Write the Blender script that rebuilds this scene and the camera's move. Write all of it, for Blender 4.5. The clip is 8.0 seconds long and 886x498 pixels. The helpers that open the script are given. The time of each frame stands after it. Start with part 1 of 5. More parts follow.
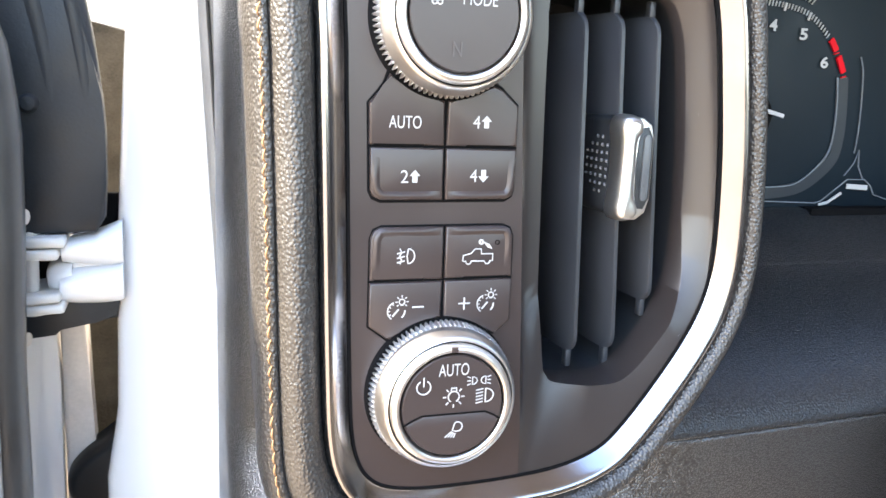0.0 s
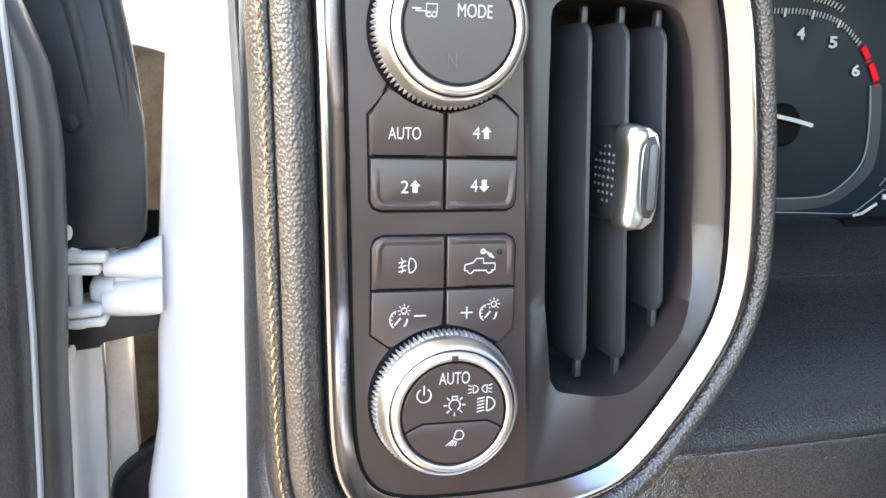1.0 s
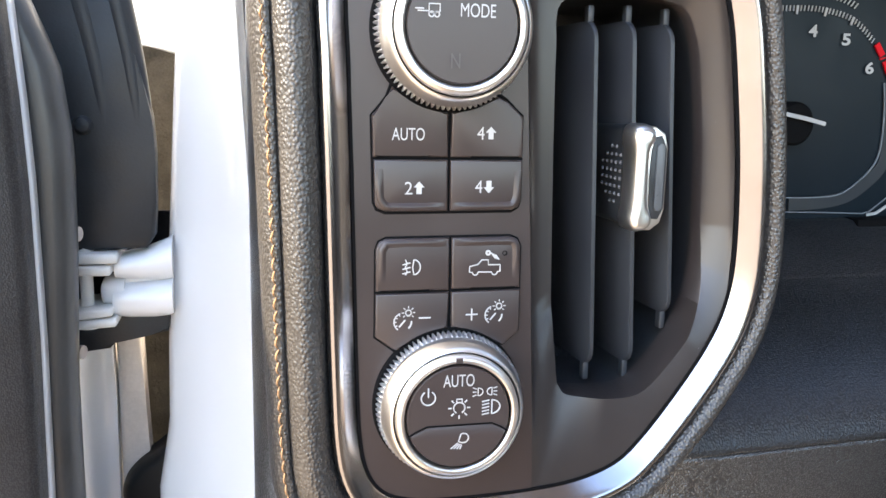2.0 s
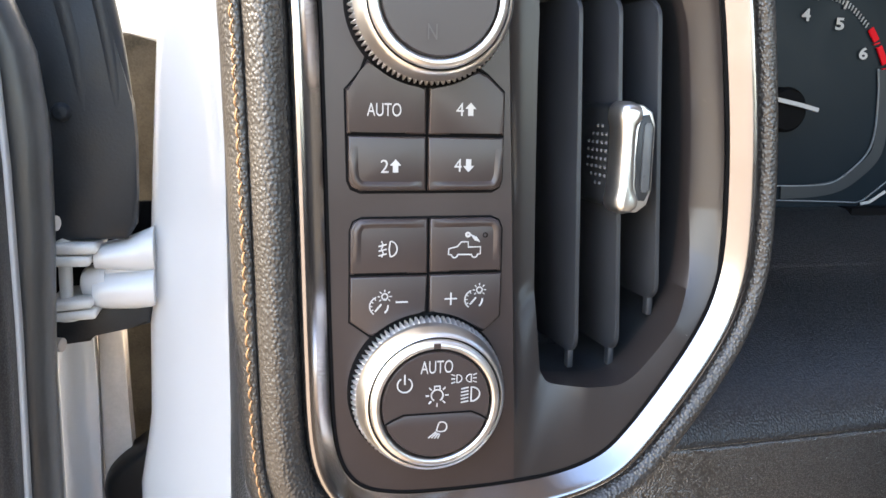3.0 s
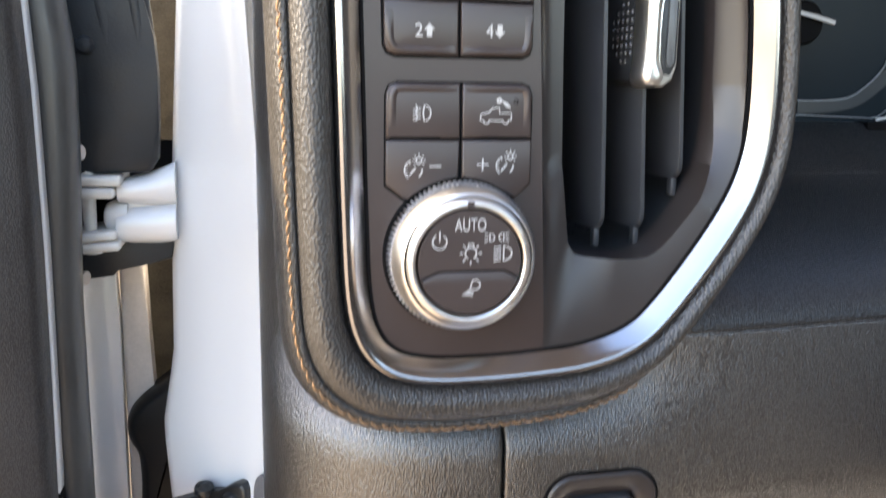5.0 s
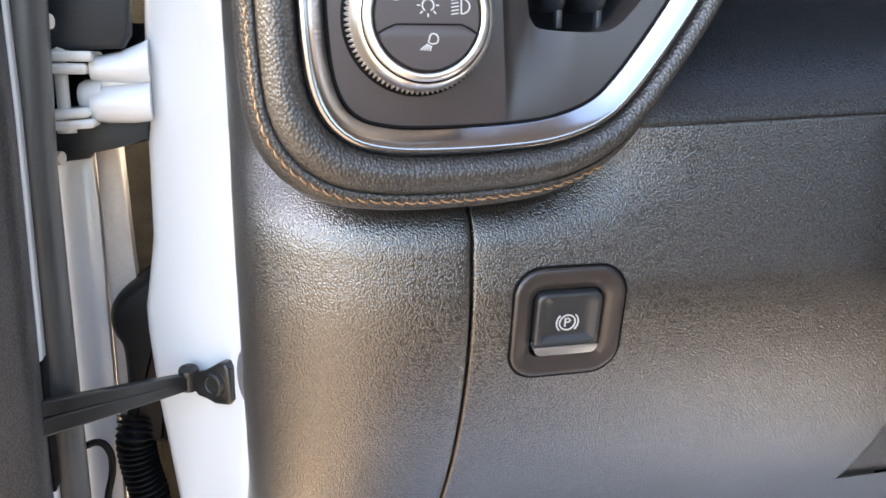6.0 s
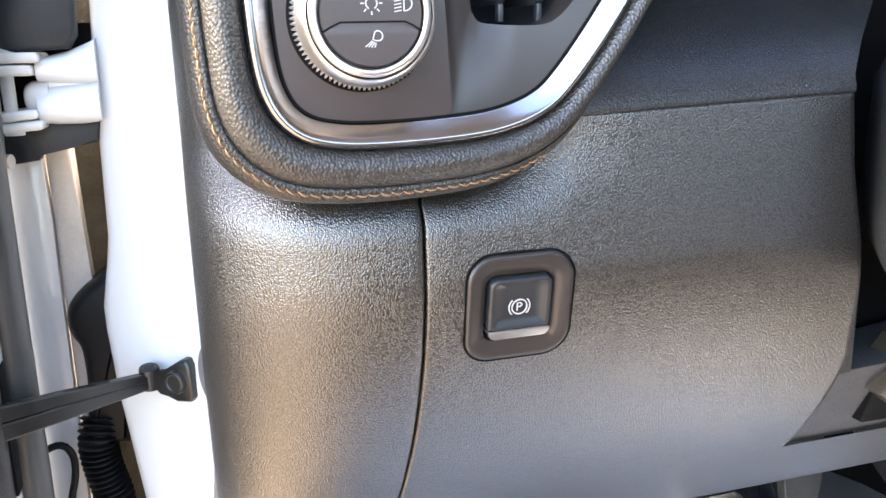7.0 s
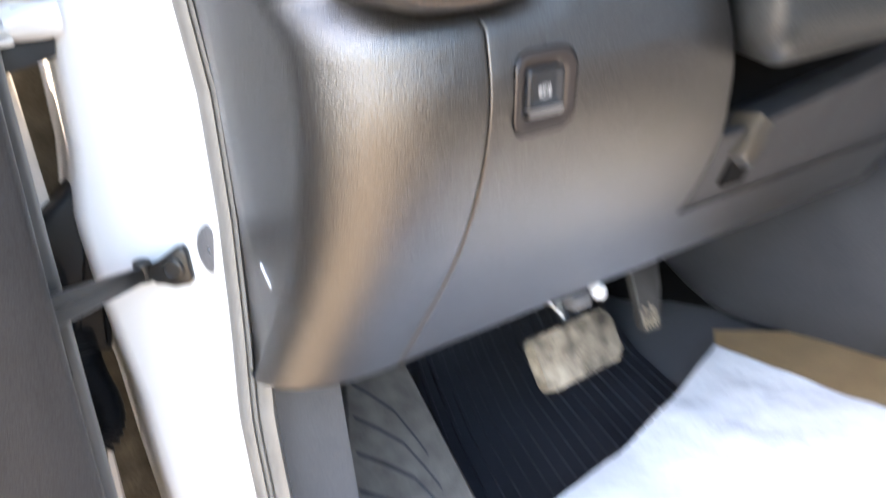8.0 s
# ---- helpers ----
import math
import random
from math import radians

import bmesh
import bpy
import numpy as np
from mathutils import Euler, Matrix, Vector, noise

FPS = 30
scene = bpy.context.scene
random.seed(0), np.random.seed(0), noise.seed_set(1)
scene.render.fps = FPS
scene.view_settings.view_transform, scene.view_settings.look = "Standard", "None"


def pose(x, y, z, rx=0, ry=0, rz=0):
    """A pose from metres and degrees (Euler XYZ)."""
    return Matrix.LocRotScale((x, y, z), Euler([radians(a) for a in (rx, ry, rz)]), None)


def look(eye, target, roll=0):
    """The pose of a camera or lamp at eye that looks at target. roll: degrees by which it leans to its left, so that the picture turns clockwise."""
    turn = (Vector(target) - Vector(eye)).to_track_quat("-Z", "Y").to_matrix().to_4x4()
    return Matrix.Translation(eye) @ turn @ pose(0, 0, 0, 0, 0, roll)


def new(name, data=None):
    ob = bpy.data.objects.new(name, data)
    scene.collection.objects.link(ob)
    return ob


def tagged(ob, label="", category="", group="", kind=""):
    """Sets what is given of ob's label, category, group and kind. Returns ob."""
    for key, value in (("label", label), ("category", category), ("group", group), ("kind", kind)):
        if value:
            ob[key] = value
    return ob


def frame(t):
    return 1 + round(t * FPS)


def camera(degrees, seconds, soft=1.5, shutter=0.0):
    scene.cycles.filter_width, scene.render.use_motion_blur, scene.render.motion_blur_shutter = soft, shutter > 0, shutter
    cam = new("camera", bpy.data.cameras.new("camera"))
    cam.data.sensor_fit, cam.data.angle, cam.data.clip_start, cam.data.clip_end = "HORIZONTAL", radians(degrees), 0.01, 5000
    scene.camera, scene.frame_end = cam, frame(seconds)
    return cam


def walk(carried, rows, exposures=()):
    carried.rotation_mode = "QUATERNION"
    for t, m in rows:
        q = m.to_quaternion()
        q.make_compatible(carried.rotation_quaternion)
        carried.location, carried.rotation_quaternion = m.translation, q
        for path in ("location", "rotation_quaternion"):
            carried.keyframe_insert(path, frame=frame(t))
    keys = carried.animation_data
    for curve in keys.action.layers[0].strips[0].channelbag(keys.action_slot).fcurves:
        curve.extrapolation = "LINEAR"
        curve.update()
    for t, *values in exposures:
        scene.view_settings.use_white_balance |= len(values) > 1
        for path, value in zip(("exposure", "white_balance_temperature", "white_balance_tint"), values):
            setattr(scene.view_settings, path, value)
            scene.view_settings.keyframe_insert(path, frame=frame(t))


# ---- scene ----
cam = camera(56.0, 8.0, shutter=0.5)
PATH = [
    (0, (0.02286, 0.00555, 1.25570), (0.32802, 0.93765, 1.06060), 2.410),
    (0.5, (0.03087, -0.00204, 1.25383), (0.29126, 0.94522, 1.06698), 1.897),
    (1, (0.03783, -0.00193, 1.25411), (0.27859, 0.95263, 1.07844), 1.498),
    (2.3, (0.04411, 0.00069, 1.25453), (0.26684, 0.95943, 1.07784), 1.211),
    (2.5, (0.04692, 0.00407, 1.25079), (0.27395, 0.96217, 1.07614), 1.207),
    (3, (0.04793, 0.00664, 1.24783), (0.27823, 0.96340, 1.07015), 1.383),
    (3.5, (0.04511, 0.00578, 1.24428), (0.27630, 0.96228, 1.06636), 1.550),
    (4, (0.04662, 0.00279, 1.24418), (0.27604, 0.95947, 1.06495), 1.562),
    (4.2, (0.04595, 0.00195, 1.24395), (0.27427, 0.95862, 1.06326), 1.462),
    (5.3, (0.03618, -0.01093, 1.18906), (0.26079, 0.94337, 0.99194), 0.819),
    (5.5, (0.03836, -0.01569, 1.17251), (0.26440, 0.93640, 0.96652), 0.585),
    (6, (0.04473, -0.01926, 1.15037), (0.27498, 0.92836, 0.92899), -0.136),
    (6.5, (0.04756, -0.02472, 1.14916), (0.29332, 0.91715, 0.92010), -0.656),
    (7, (0.04539, -0.02750, 1.15233), (0.32070, 0.90481, 0.91780), -1.514),
    (7.5, (0.00732, -0.04820, 1.14854), (0.33372, 0.86720, 0.91297), -2.704),
    (7.6, (-0.01126, -0.05364, 1.14592), (0.34594, 0.84896, 0.90565), -3.470),
    (7.7, (-0.03661, -0.05897, 1.14346), (0.35717, 0.82527, 0.89234), -4.221),
    (7.8, (-0.06749, -0.06490, 1.13630), (0.36903, 0.79511, 0.87205), -5.026),
    (7.9, (-0.10309, -0.07051, 1.12776), (0.38159, 0.75859, 0.84904), -6.169),
    (8, (-0.13934, -0.07495, 1.11216), (0.39055, 0.71972, 0.81598), -6.981),
]
walk(cam, [(t, look(eye, target, roll)) for t, eye, target, roll in PATH], exposures=[(0.0, 3.90, 6900, 11), (1.0, 3.84, 6900, 11), (2.4, 3.38, 7050, 12), (4.2, 3.36, 7150, 12), (5.4, 3.20, 7300, 12), (6.4, 3.82, 7050, 12), (8.0, 3.98, 7050, 12)])

# ---- light ----
SUN_AZ, SUN_EL = -85.0, 39.0  # degrees from straight ahead (minus: to the left), and above the horizon
world = bpy.data.worlds.new("sky")
scene.world = world
world.use_nodes = True
_n, _l = world.node_tree.nodes, world.node_tree.links
sky = _n.new("ShaderNodeTexSky")
sky.sky_type, sky.sun_disc = "NISHITA", False
sky.sun_elevation, sky.sun_rotation = radians(SUN_EL), radians(SUN_AZ)
_l.new(sky.outputs[0], _n["Background"].inputs[0])
_n["Background"].inputs[1].default_value = 0.15
sun = new("sun", bpy.data.lights.new("sun", "SUN"))
sun.data.energy, sun.data.angle, sun.data.color = 4.0, radians(0.5), (1.0, 0.86, 0.66)
_d = Vector((math.sin(radians(SUN_AZ)) * math.cos(radians(SUN_EL)), math.cos(radians(SUN_AZ)) * math.cos(radians(SUN_EL)), math.sin(radians(SUN_EL))))
sun.matrix_world = look(_d * 20, (0, 0, 0))


# ---- materials ----
def material(name, base, rough=0.5, metal=0.0, vary=0.15, vary_scale=60.0, grain=0.0, grain_scale=900.0, rough_vary=0.1, coat=0.0, kind="cells", spec=0.5, speck=0.0, ior=1.5):
    """A procedural surface: base colour with variation at two scales, roughness wear, and a relief of cells or noise."""
    m = bpy.data.materials.new(name)
    m.use_nodes = True
    nt = m.node_tree
    b = nt.nodes["Principled BSDF"]
    b.inputs["Metallic"].default_value = metal
    b.inputs["IOR"].default_value = ior
    b.inputs["Coat Weight"].default_value = coat
    b.inputs["Coat Roughness"].default_value = 0.03 if metal == 0 and not grain else rough
    b.inputs["Coat IOR"].default_value = ior
    b.inputs["Specular IOR Level"].default_value = spec
    co = nt.nodes.new("ShaderNodeTexCoord")
    n1 = nt.nodes.new("ShaderNodeTexNoise")
    n1.inputs["Scale"].default_value, n1.inputs["Detail"].default_value = vary_scale, 6.0
    nt.links.new(co.outputs["Object"], n1.inputs["Vector"])
    n2 = nt.nodes.new("ShaderNodeTexNoise")
    n2.inputs["Scale"].default_value, n2.inputs["Detail"].default_value = vary_scale * 14, 3.0
    nt.links.new(co.outputs["Object"], n2.inputs["Vector"])
    both = nt.nodes.new("ShaderNodeMath")
    both.operation = "MULTIPLY_ADD"
    nt.links.new(n2.outputs["Fac"], both.inputs[0])
    both.inputs[1].default_value = 0.4
    nt.links.new(n1.outputs["Fac"], both.inputs[2])
    ramp = nt.nodes.new("ShaderNodeMapRange")
    ramp.inputs["From Min"].default_value, ramp.inputs["From Max"].default_value = 0.45, 0.95
    ramp.inputs["To Min"].default_value, ramp.inputs["To Max"].default_value = 1 - vary, 1 + vary
    nt.links.new(both.outputs[0], ramp.inputs["Value"])
    mul = nt.nodes.new("ShaderNodeVectorMath")
    mul.operation = "SCALE"
    mul.inputs[0].default_value = base[:3]
    nt.links.new(ramp.outputs[0], mul.inputs["Scale"])
    colour = mul.outputs[0]
    if speck:  # fine pale dust
        v = nt.nodes.new("ShaderNodeTexVoronoi")
        v.inputs["Scale"].default_value = 120.0
        nt.links.new(co.outputs["Object"], v.inputs["Vector"])
        lt = nt.nodes.new("ShaderNodeMath")
        lt.operation = "LESS_THAN"
        lt.inputs[1].default_value = speck
        nt.links.new(v.outputs["Distance"], lt.inputs[0])
        mix = nt.nodes.new("ShaderNodeMix")
        mix.data_type = "RGBA"
        nt.links.new(lt.outputs[0], mix.inputs["Factor"])
        nt.links.new(colour, mix.inputs["A"])
        mix.inputs["B"].default_value = (0.35, 0.34, 0.33, 1)
        colour = mix.outputs["Result"]
    nt.links.new(colour, b.inputs["Base Color"])
    rr = nt.nodes.new("ShaderNodeMapRange")
    rr.inputs["From Min"].default_value, rr.inputs["From Max"].default_value = 0.45, 0.95
    rr.inputs["To Min"].default_value, rr.inputs["To Max"].default_value = max(0.02, rough - rough_vary), min(1.0, rough + rough_vary)
    nt.links.new(both.outputs[0], rr.inputs["Value"])
    nt.links.new(rr.outputs[0], b.inputs["Roughness"])
    if grain:
        if kind == "cells":
            warp = nt.nodes.new("ShaderNodeTexNoise")
            warp.inputs["Scale"].default_value = grain_scale * 0.6
            nt.links.new(co.outputs["Object"], warp.inputs["Vector"])
            wa = nt.nodes.new("ShaderNodeVectorMath")
            wa.operation = "MULTIPLY_ADD"
            wa.inputs[1].default_value = (0.5 / grain_scale,) * 3
            nt.links.new(warp.outputs["Color"], wa.inputs[0])
            nt.links.new(co.outputs["Object"], wa.inputs[2])
            st = nt.nodes.new("ShaderNodeVectorMath")  # longer upright than across
            st.operation = "MULTIPLY"
            st.inputs[1].default_value = (1.2, 1.2, 1.0)
            nt.links.new(wa.outputs[0], st.inputs[0])
            g = nt.nodes.new("ShaderNodeTexVoronoi")
            g.feature = "SMOOTH_F1"
            g.inputs["Scale"].default_value, g.inputs["Smoothness"].default_value, g.inputs["Randomness"].default_value = grain_scale, 0.35, 0.85
            nt.links.new(st.outputs[0], g.inputs["Vector"])
            top = nt.nodes.new("ShaderNodeMapRange")
            top.inputs["From Min"].default_value, top.inputs["From Max"].default_value = 0.05, 0.75
            top.inputs["To Min"].default_value, top.inputs["To Max"].default_value = 1.0, 0.0
            nt.links.new(g.outputs["Distance"], top.inputs["Value"])
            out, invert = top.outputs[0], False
            for socket, low, high in (("Specular IOR Level", 0.75 * spec, 1.2 * spec), ("Coat Weight", 0.65 * coat, coat)):  # less gloss in the pits between pebbles, standing in for their shade
                pit_gloss = nt.nodes.new("ShaderNodeMapRange")
                pit_gloss.inputs["From Min"].default_value, pit_gloss.inputs["From Max"].default_value = 0.20, 0.62
                pit_gloss.inputs["To Min"].default_value, pit_gloss.inputs["To Max"].default_value = low, high
                nt.links.new(out, pit_gloss.inputs["Value"])
                nt.links.new(pit_gloss.outputs[0], b.inputs[socket])
        else:
            g = nt.nodes.new("ShaderNodeTexNoise")
            g.inputs["Scale"].default_value, g.inputs["Detail"].default_value = grain_scale, 4.0
            nt.links.new(co.outputs["Object"], g.inputs["Vector"])
            out, invert = g.outputs["Fac"], False
        bump = nt.nodes.new("ShaderNodeBump")
        bump.invert = invert
        bump.inputs["Strength"].default_value = 1.0 if kind == "cells" else grain
        bump.inputs["Distance"].default_value = (0.30 * grain if kind == "cells" else 0.5) / grain_scale
        nt.links.new(out, bump.inputs["Height"])
        nt.links.new(bump.outputs[0], b.inputs["Normal"])
        nt.links.new(bump.outputs[0], b.inputs["Coat Normal"])
    return m


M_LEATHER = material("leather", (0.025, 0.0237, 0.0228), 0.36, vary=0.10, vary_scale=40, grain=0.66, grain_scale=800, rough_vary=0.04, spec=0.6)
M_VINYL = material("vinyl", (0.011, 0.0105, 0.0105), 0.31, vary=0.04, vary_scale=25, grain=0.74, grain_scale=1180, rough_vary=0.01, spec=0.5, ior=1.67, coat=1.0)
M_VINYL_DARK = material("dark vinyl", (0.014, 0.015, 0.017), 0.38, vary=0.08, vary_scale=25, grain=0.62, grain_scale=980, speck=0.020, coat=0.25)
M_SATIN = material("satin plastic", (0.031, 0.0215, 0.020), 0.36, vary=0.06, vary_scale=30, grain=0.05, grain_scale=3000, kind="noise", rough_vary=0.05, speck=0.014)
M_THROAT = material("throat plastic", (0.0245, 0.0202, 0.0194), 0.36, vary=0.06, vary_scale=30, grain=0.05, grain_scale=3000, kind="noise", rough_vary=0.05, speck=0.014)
M_BUTTON = material("button plastic", (0.035, 0.0255, 0.024), 0.36, vary=0.05, vary_scale=40, grain=0.05, grain_scale=3000, kind="noise", rough_vary=0.04)
M_BLACK = material("black plastic", (0.016, 0.0178, 0.0205), 0.42, vary=0.15, vary_scale=50, rough_vary=0.08, speck=0.016)
M_GAP = material("joint black", (0.003, 0.003, 0.0035), 0.8, vary=0.1, spec=0.1)
M_CHROME = material("bright chrome", (0.285, 0.282, 0.295), 0.19, 1.0, vary=0.03, vary_scale=60, rough_vary=0.04)
M_KNOB = material("satin chrome", (0.70, 0.69, 0.68), 0.34, 1.0, vary=0.05, vary_scale=90, rough_vary=0.06)
M_KNURL = material("knurled chrome", (0.82, 0.82, 0.82), 0.42, 1.0, vary=0.05, vary_scale=90, rough_vary=0.05)
M_SILVER = material("silver paint", (0.42, 0.43, 0.45), 0.35, 0.9, vary=0.04, vary_scale=60)
M_SATINGREY = material("satin grey plastic", (0.075, 0.080, 0.085), 0.34, vary=0.05, vary_scale=60)
M_MARK = material("white print", (0.38, 0.38, 0.38), 0.6, vary=0.04)
M_MARK_DIM = material("unlit print", (0.075, 0.067, 0.064), 0.6, vary=0.04)
M_THREAD = material("tan thread", (0.20, 0.11, 0.05), 0.7, vary=0.25, vary_scale=300, grain=0.5, grain_scale=3000, kind="noise")
M_PAINT = material("white paint", (0.59, 0.60, 0.61), 0.30, vary=0.008, vary_scale=6, rough_vary=0.02, coat=0.5)
M_HINGE = material("painted steel", (0.60, 0.59, 0.56), 0.38, vary=0.06, vary_scale=70, grain=0.1, grain_scale=500, kind="noise")
M_CREAM = material("cream paint", (0.46, 0.42, 0.385), 0.5, vary=0.14, vary_scale=30)
M_RUBBER = material("black rubber", (0.0035, 0.004, 0.005), 0.50, vary=0.2, vary_scale=60, grain=0.15, grain_scale=900, kind="noise", rough_vary=0.1, spec=0.2)
M_FOAM = material("moulded foam", (0.015, 0.0175, 0.021), 0.45, vary=0.2, vary_scale=40, grain=0.2, grain_scale=700, kind="noise", spec=0.3)
M_STEELBLACK = material("black coated steel", (0.007, 0.0075, 0.008), 0.37, vary=0.2, vary_scale=80, rough_vary=0.07)
M_SEAL = material("seal rubber", (0.042, 0.043, 0.043), 0.37, vary=0.15, vary_scale=40, grain=0.1, grain_scale=900, kind="noise", rough_vary=0.08)
M_SLAT = material("vent plastic", (0.024, 0.0265, 0.031), 0.42, vary=0.12, vary_scale=50, rough_vary=0.06, speck=0.014)
M_DOORTRIM = material("door trim plastic", (0.020, 0.0185, 0.0185), 0.5, vary=0.12, vary_scale=30, grain=0.35, grain_scale=900)
M_LINER = material("wheel liner felt", (0.050, 0.043, 0.033), 0.95, vary=0.5, vary_scale=40, grain=0.8, grain_scale=250, kind="noise", spec=0.1)
M_GAUGE = material("gauge face", (0.006, 0.011, 0.016), 0.45, vary=0.08, vary_scale=40, spec=0.2)
M_GAUGE_RIM = material("gauge rim", (0.014, 0.018, 0.023), 0.4, vary=0.08, vary_scale=40)
M_RED = material("red print", (0.55, 0.006, 0.014), 0.6, vary=0.05, spec=0.15)
M_GREY = material("grey plastic", (0.085, 0.086, 0.092), 0.5, vary=0.1, vary_scale=30, grain=0.3, grain_scale=700)
M_CONSOLE = material("console plastic", (0.036, 0.037, 0.041), 0.48, vary=0.1, vary_scale=30, grain=0.2, grain_scale=700)
M_SHROUD = material("shroud plastic", (0.021, 0.023, 0.024), 0.45, vary=0.06, vary_scale=30, grain=0.15, grain_scale=600, spec=0.5)
M_REST = material("dusty footrest plastic", (0.125, 0.115, 0.105), 0.5, vary=0.35, vary_scale=45, grain=0.3, grain_scale=700)
M_MAT = material("rubber mat", (0.030, 0.032, 0.038), 0.5, vary=0.3, vary_scale=20, grain=0.2, grain_scale=500, kind="noise")
M_PEDAL = material("worn pedal rubber", (0.24, 0.20, 0.15), 0.55, vary=0.85, vary_scale=45, grain=0.3, grain_scale=400, kind="noise")
M_GAS = material("dusty black rubber", (0.034, 0.032, 0.030), 0.5, vary=0.6, vary_scale=40, grain=0.3, grain_scale=400, kind="noise")
M_PAPER = material("white paper", (0.79, 0.80, 0.83), 0.65, vary=0.05, vary_scale=9, grain=0.3, grain_scale=25, kind="noise")
M_KRAFT = material("kraft paper", (0.52, 0.36, 0.19), 0.75, vary=0.12, vary_scale=25)
M_CARPET = material("carpet", (0.014, 0.014, 0.016), 0.95, vary=0.4, vary_scale=60, grain=0.8, grain_scale=900, kind="noise", spec=0.1)
M_GROUND = material("sandy gravel", (0.25, 0.20, 0.152), 0.95, vary=0.45, vary_scale=3, grain=0.7, grain_scale=60, kind="noise", spec=0.2)
M_HEADLINER = material("headliner cloth", (0.28, 0.27, 0.26), 0.95, vary=0.1, vary_scale=60, spec=0.1)
M_CABIN = material("cabin trim", (0.05, 0.049, 0.049), 0.6, vary=0.15, vary_scale=15)


# ---- builders ----
def empty(name, label, category, group="", kind="", at=(0, 0, 0)):
    ob = new(name)
    ob.empty_display_size = 0.02
    ob.location = at
    return tagged(ob, label, category, group, kind)


def part(name, bm, mat, parent=None, label="", sharp=32, normals=True):
    """Links a bmesh as one mesh object, under parent where one is given; the mesh is in world coordinates."""
    if normals:
        bmesh.ops.recalc_face_normals(bm, faces=bm.faces[:])
    me = bpy.data.meshes.new(name)
    bm.to_mesh(me)
    bm.free()
    me.materials.append(mat)
    me.polygons.foreach_set("use_smooth", [True] * len(me.polygons))
    me.set_sharp_from_angle(angle=radians(sharp))
    ob = new(name, me)
    if parent is not None:
        ob.parent = parent
        base, up = Vector((0, 0, 0)), parent
        while up is not None:
            base += up.location
            up = up.parent
        ob.location = -base
    if label:
        ob["label"] = label
    return ob


def catmull(points, count, closed=True):
    """A smooth curve through the points, resampled at even steps along its length."""
    p = np.array(points, float)
    n = len(p)
    out = []
    for i in range(n if closed else n - 1):
        a, b, c, d = (p[(i + k - 1) % n] if closed else p[min(max(i + k - 1, 0), n - 1)] for k in range(4))
        for s in np.linspace(0, 1, 16, endpoint=False):
            out.append(0.5 * ((2 * b) + (c - a) * s + (2 * a - 5 * b + 4 * c - d) * s * s + (3 * b - a - 3 * c + d) * s ** 3))
    out.append(p[0] if closed else p[-1])
    out = np.array(out)
    run = np.r_[0, np.cumsum(np.linalg.norm(np.diff(out, axis=0), axis=1))]
    at = np.linspace(0, run[-1], count + (1 if closed else 0))
    res = np.stack([np.interp(at, run, out[:, k]) for k in range(p.shape[1])], -1)
    return res[:-1] if closed else res


def outward(c, closed=True):
    """Unit normals of a curve in the x-z plane, pointing out of a closed one."""
    t = np.roll(c, -1, 0) - np.roll(c, 1, 0)
    if not closed:
        t[0], t[-1] = c[1] - c[0], c[-1] - c[-2]
    t /= np.linalg.norm(t, axis=1)[:, None]
    area = np.sum(c[:, 0] * np.roll(c[:, 1], -1) - np.roll(c[:, 0], -1) * c[:, 1])
    nrm = np.stack([t[:, 1], -t[:, 0]], -1)
    return nrm if area > 0 else -nrm


def skin(bm, rings, closed=True):
    """Quads between successive rows of points; returns the rows of vertices."""
    rows = [[bm.verts.new(p) for p in ring] for ring in rings]
    for a, b in zip(rows, rows[1:]):
        n = len(a)
        for i in range(n if closed else n - 1):
            j = (i + 1) % n
            bm.faces.new((a[i], a[j], b[j], b[i]))
    return rows


def sweep(contour, profile, closed=True, factor=None, start=0.0, drop=None):
    """Sweeps a profile of (offset outwards, y) along a curve in the x-z plane; factor scales the offsets past start, point by point."""
    nrm = outward(contour, closed)
    bm = bmesh.new()
    rings = []
    for off, y in profile:
        o = np.full(len(contour), off) if factor is None else np.where(off > start, start + (off - start) * factor, off)
        q = contour + nrm * o[:, None]
        fall = 0.0 if drop is None else np.clip((off - start - 0.008) / 0.013, 0, 1)
        d = np.zeros(len(contour)) if drop is None else drop * fall
        rings.append([(x, y + k, z) for (x, z), k in zip(q, d)])
    skin(bm, rings, closed)
    return bm


def prism(outline, y0, y1, bevel=0.0, seg=2, bm=None, shear=None):
    """An outline of (x, z) drawn from its front at y0 back to y1, its front edges rounded."""
    bm = bm or bmesh.new()
    front = [bm.verts.new((x, y0, z)) for x, z in outline]
    back = [bm.verts.new((x, y1, z)) for x, z in outline]
    n = len(front)
    f = bm.faces.new(front)
    bm.faces.new(back[::-1])
    for i in range(n):
        bm.faces.new((front[i], back[i], back[(i + 1) % n], front[(i + 1) % n]))
    if bevel:
        bmesh.ops.bevel(bm, geom=list(f.edges), offset=bevel, segments=seg, profile=0.5, affect="EDGES", clamp_overlap=True)
    return bm


def rounded(x0, x1, z0, z1, r, seg=5):
    """A rectangle with rounded corners; r: one radius, or four (lower left, lower right, upper right, upper left)."""
    rs = r if isinstance(r, (tuple, list)) else (r,) * 4
    out = []
    for (cx, cz, a0), q in zip(((x0, z0, 180), (x1, z0, 270), (x1, z1, 0), (x0, z1, 90)), rs):
        q = max(q, 1e-5)
        ox, oz = cx + (q if cx == x0 else -q), cz + (q if cz == z0 else -q)
        for k in range(seg + 1):
            a = radians(a0 + 90 * k / seg)
            out.append((ox + q * math.cos(a), oz + q * math.sin(a)))
    return out


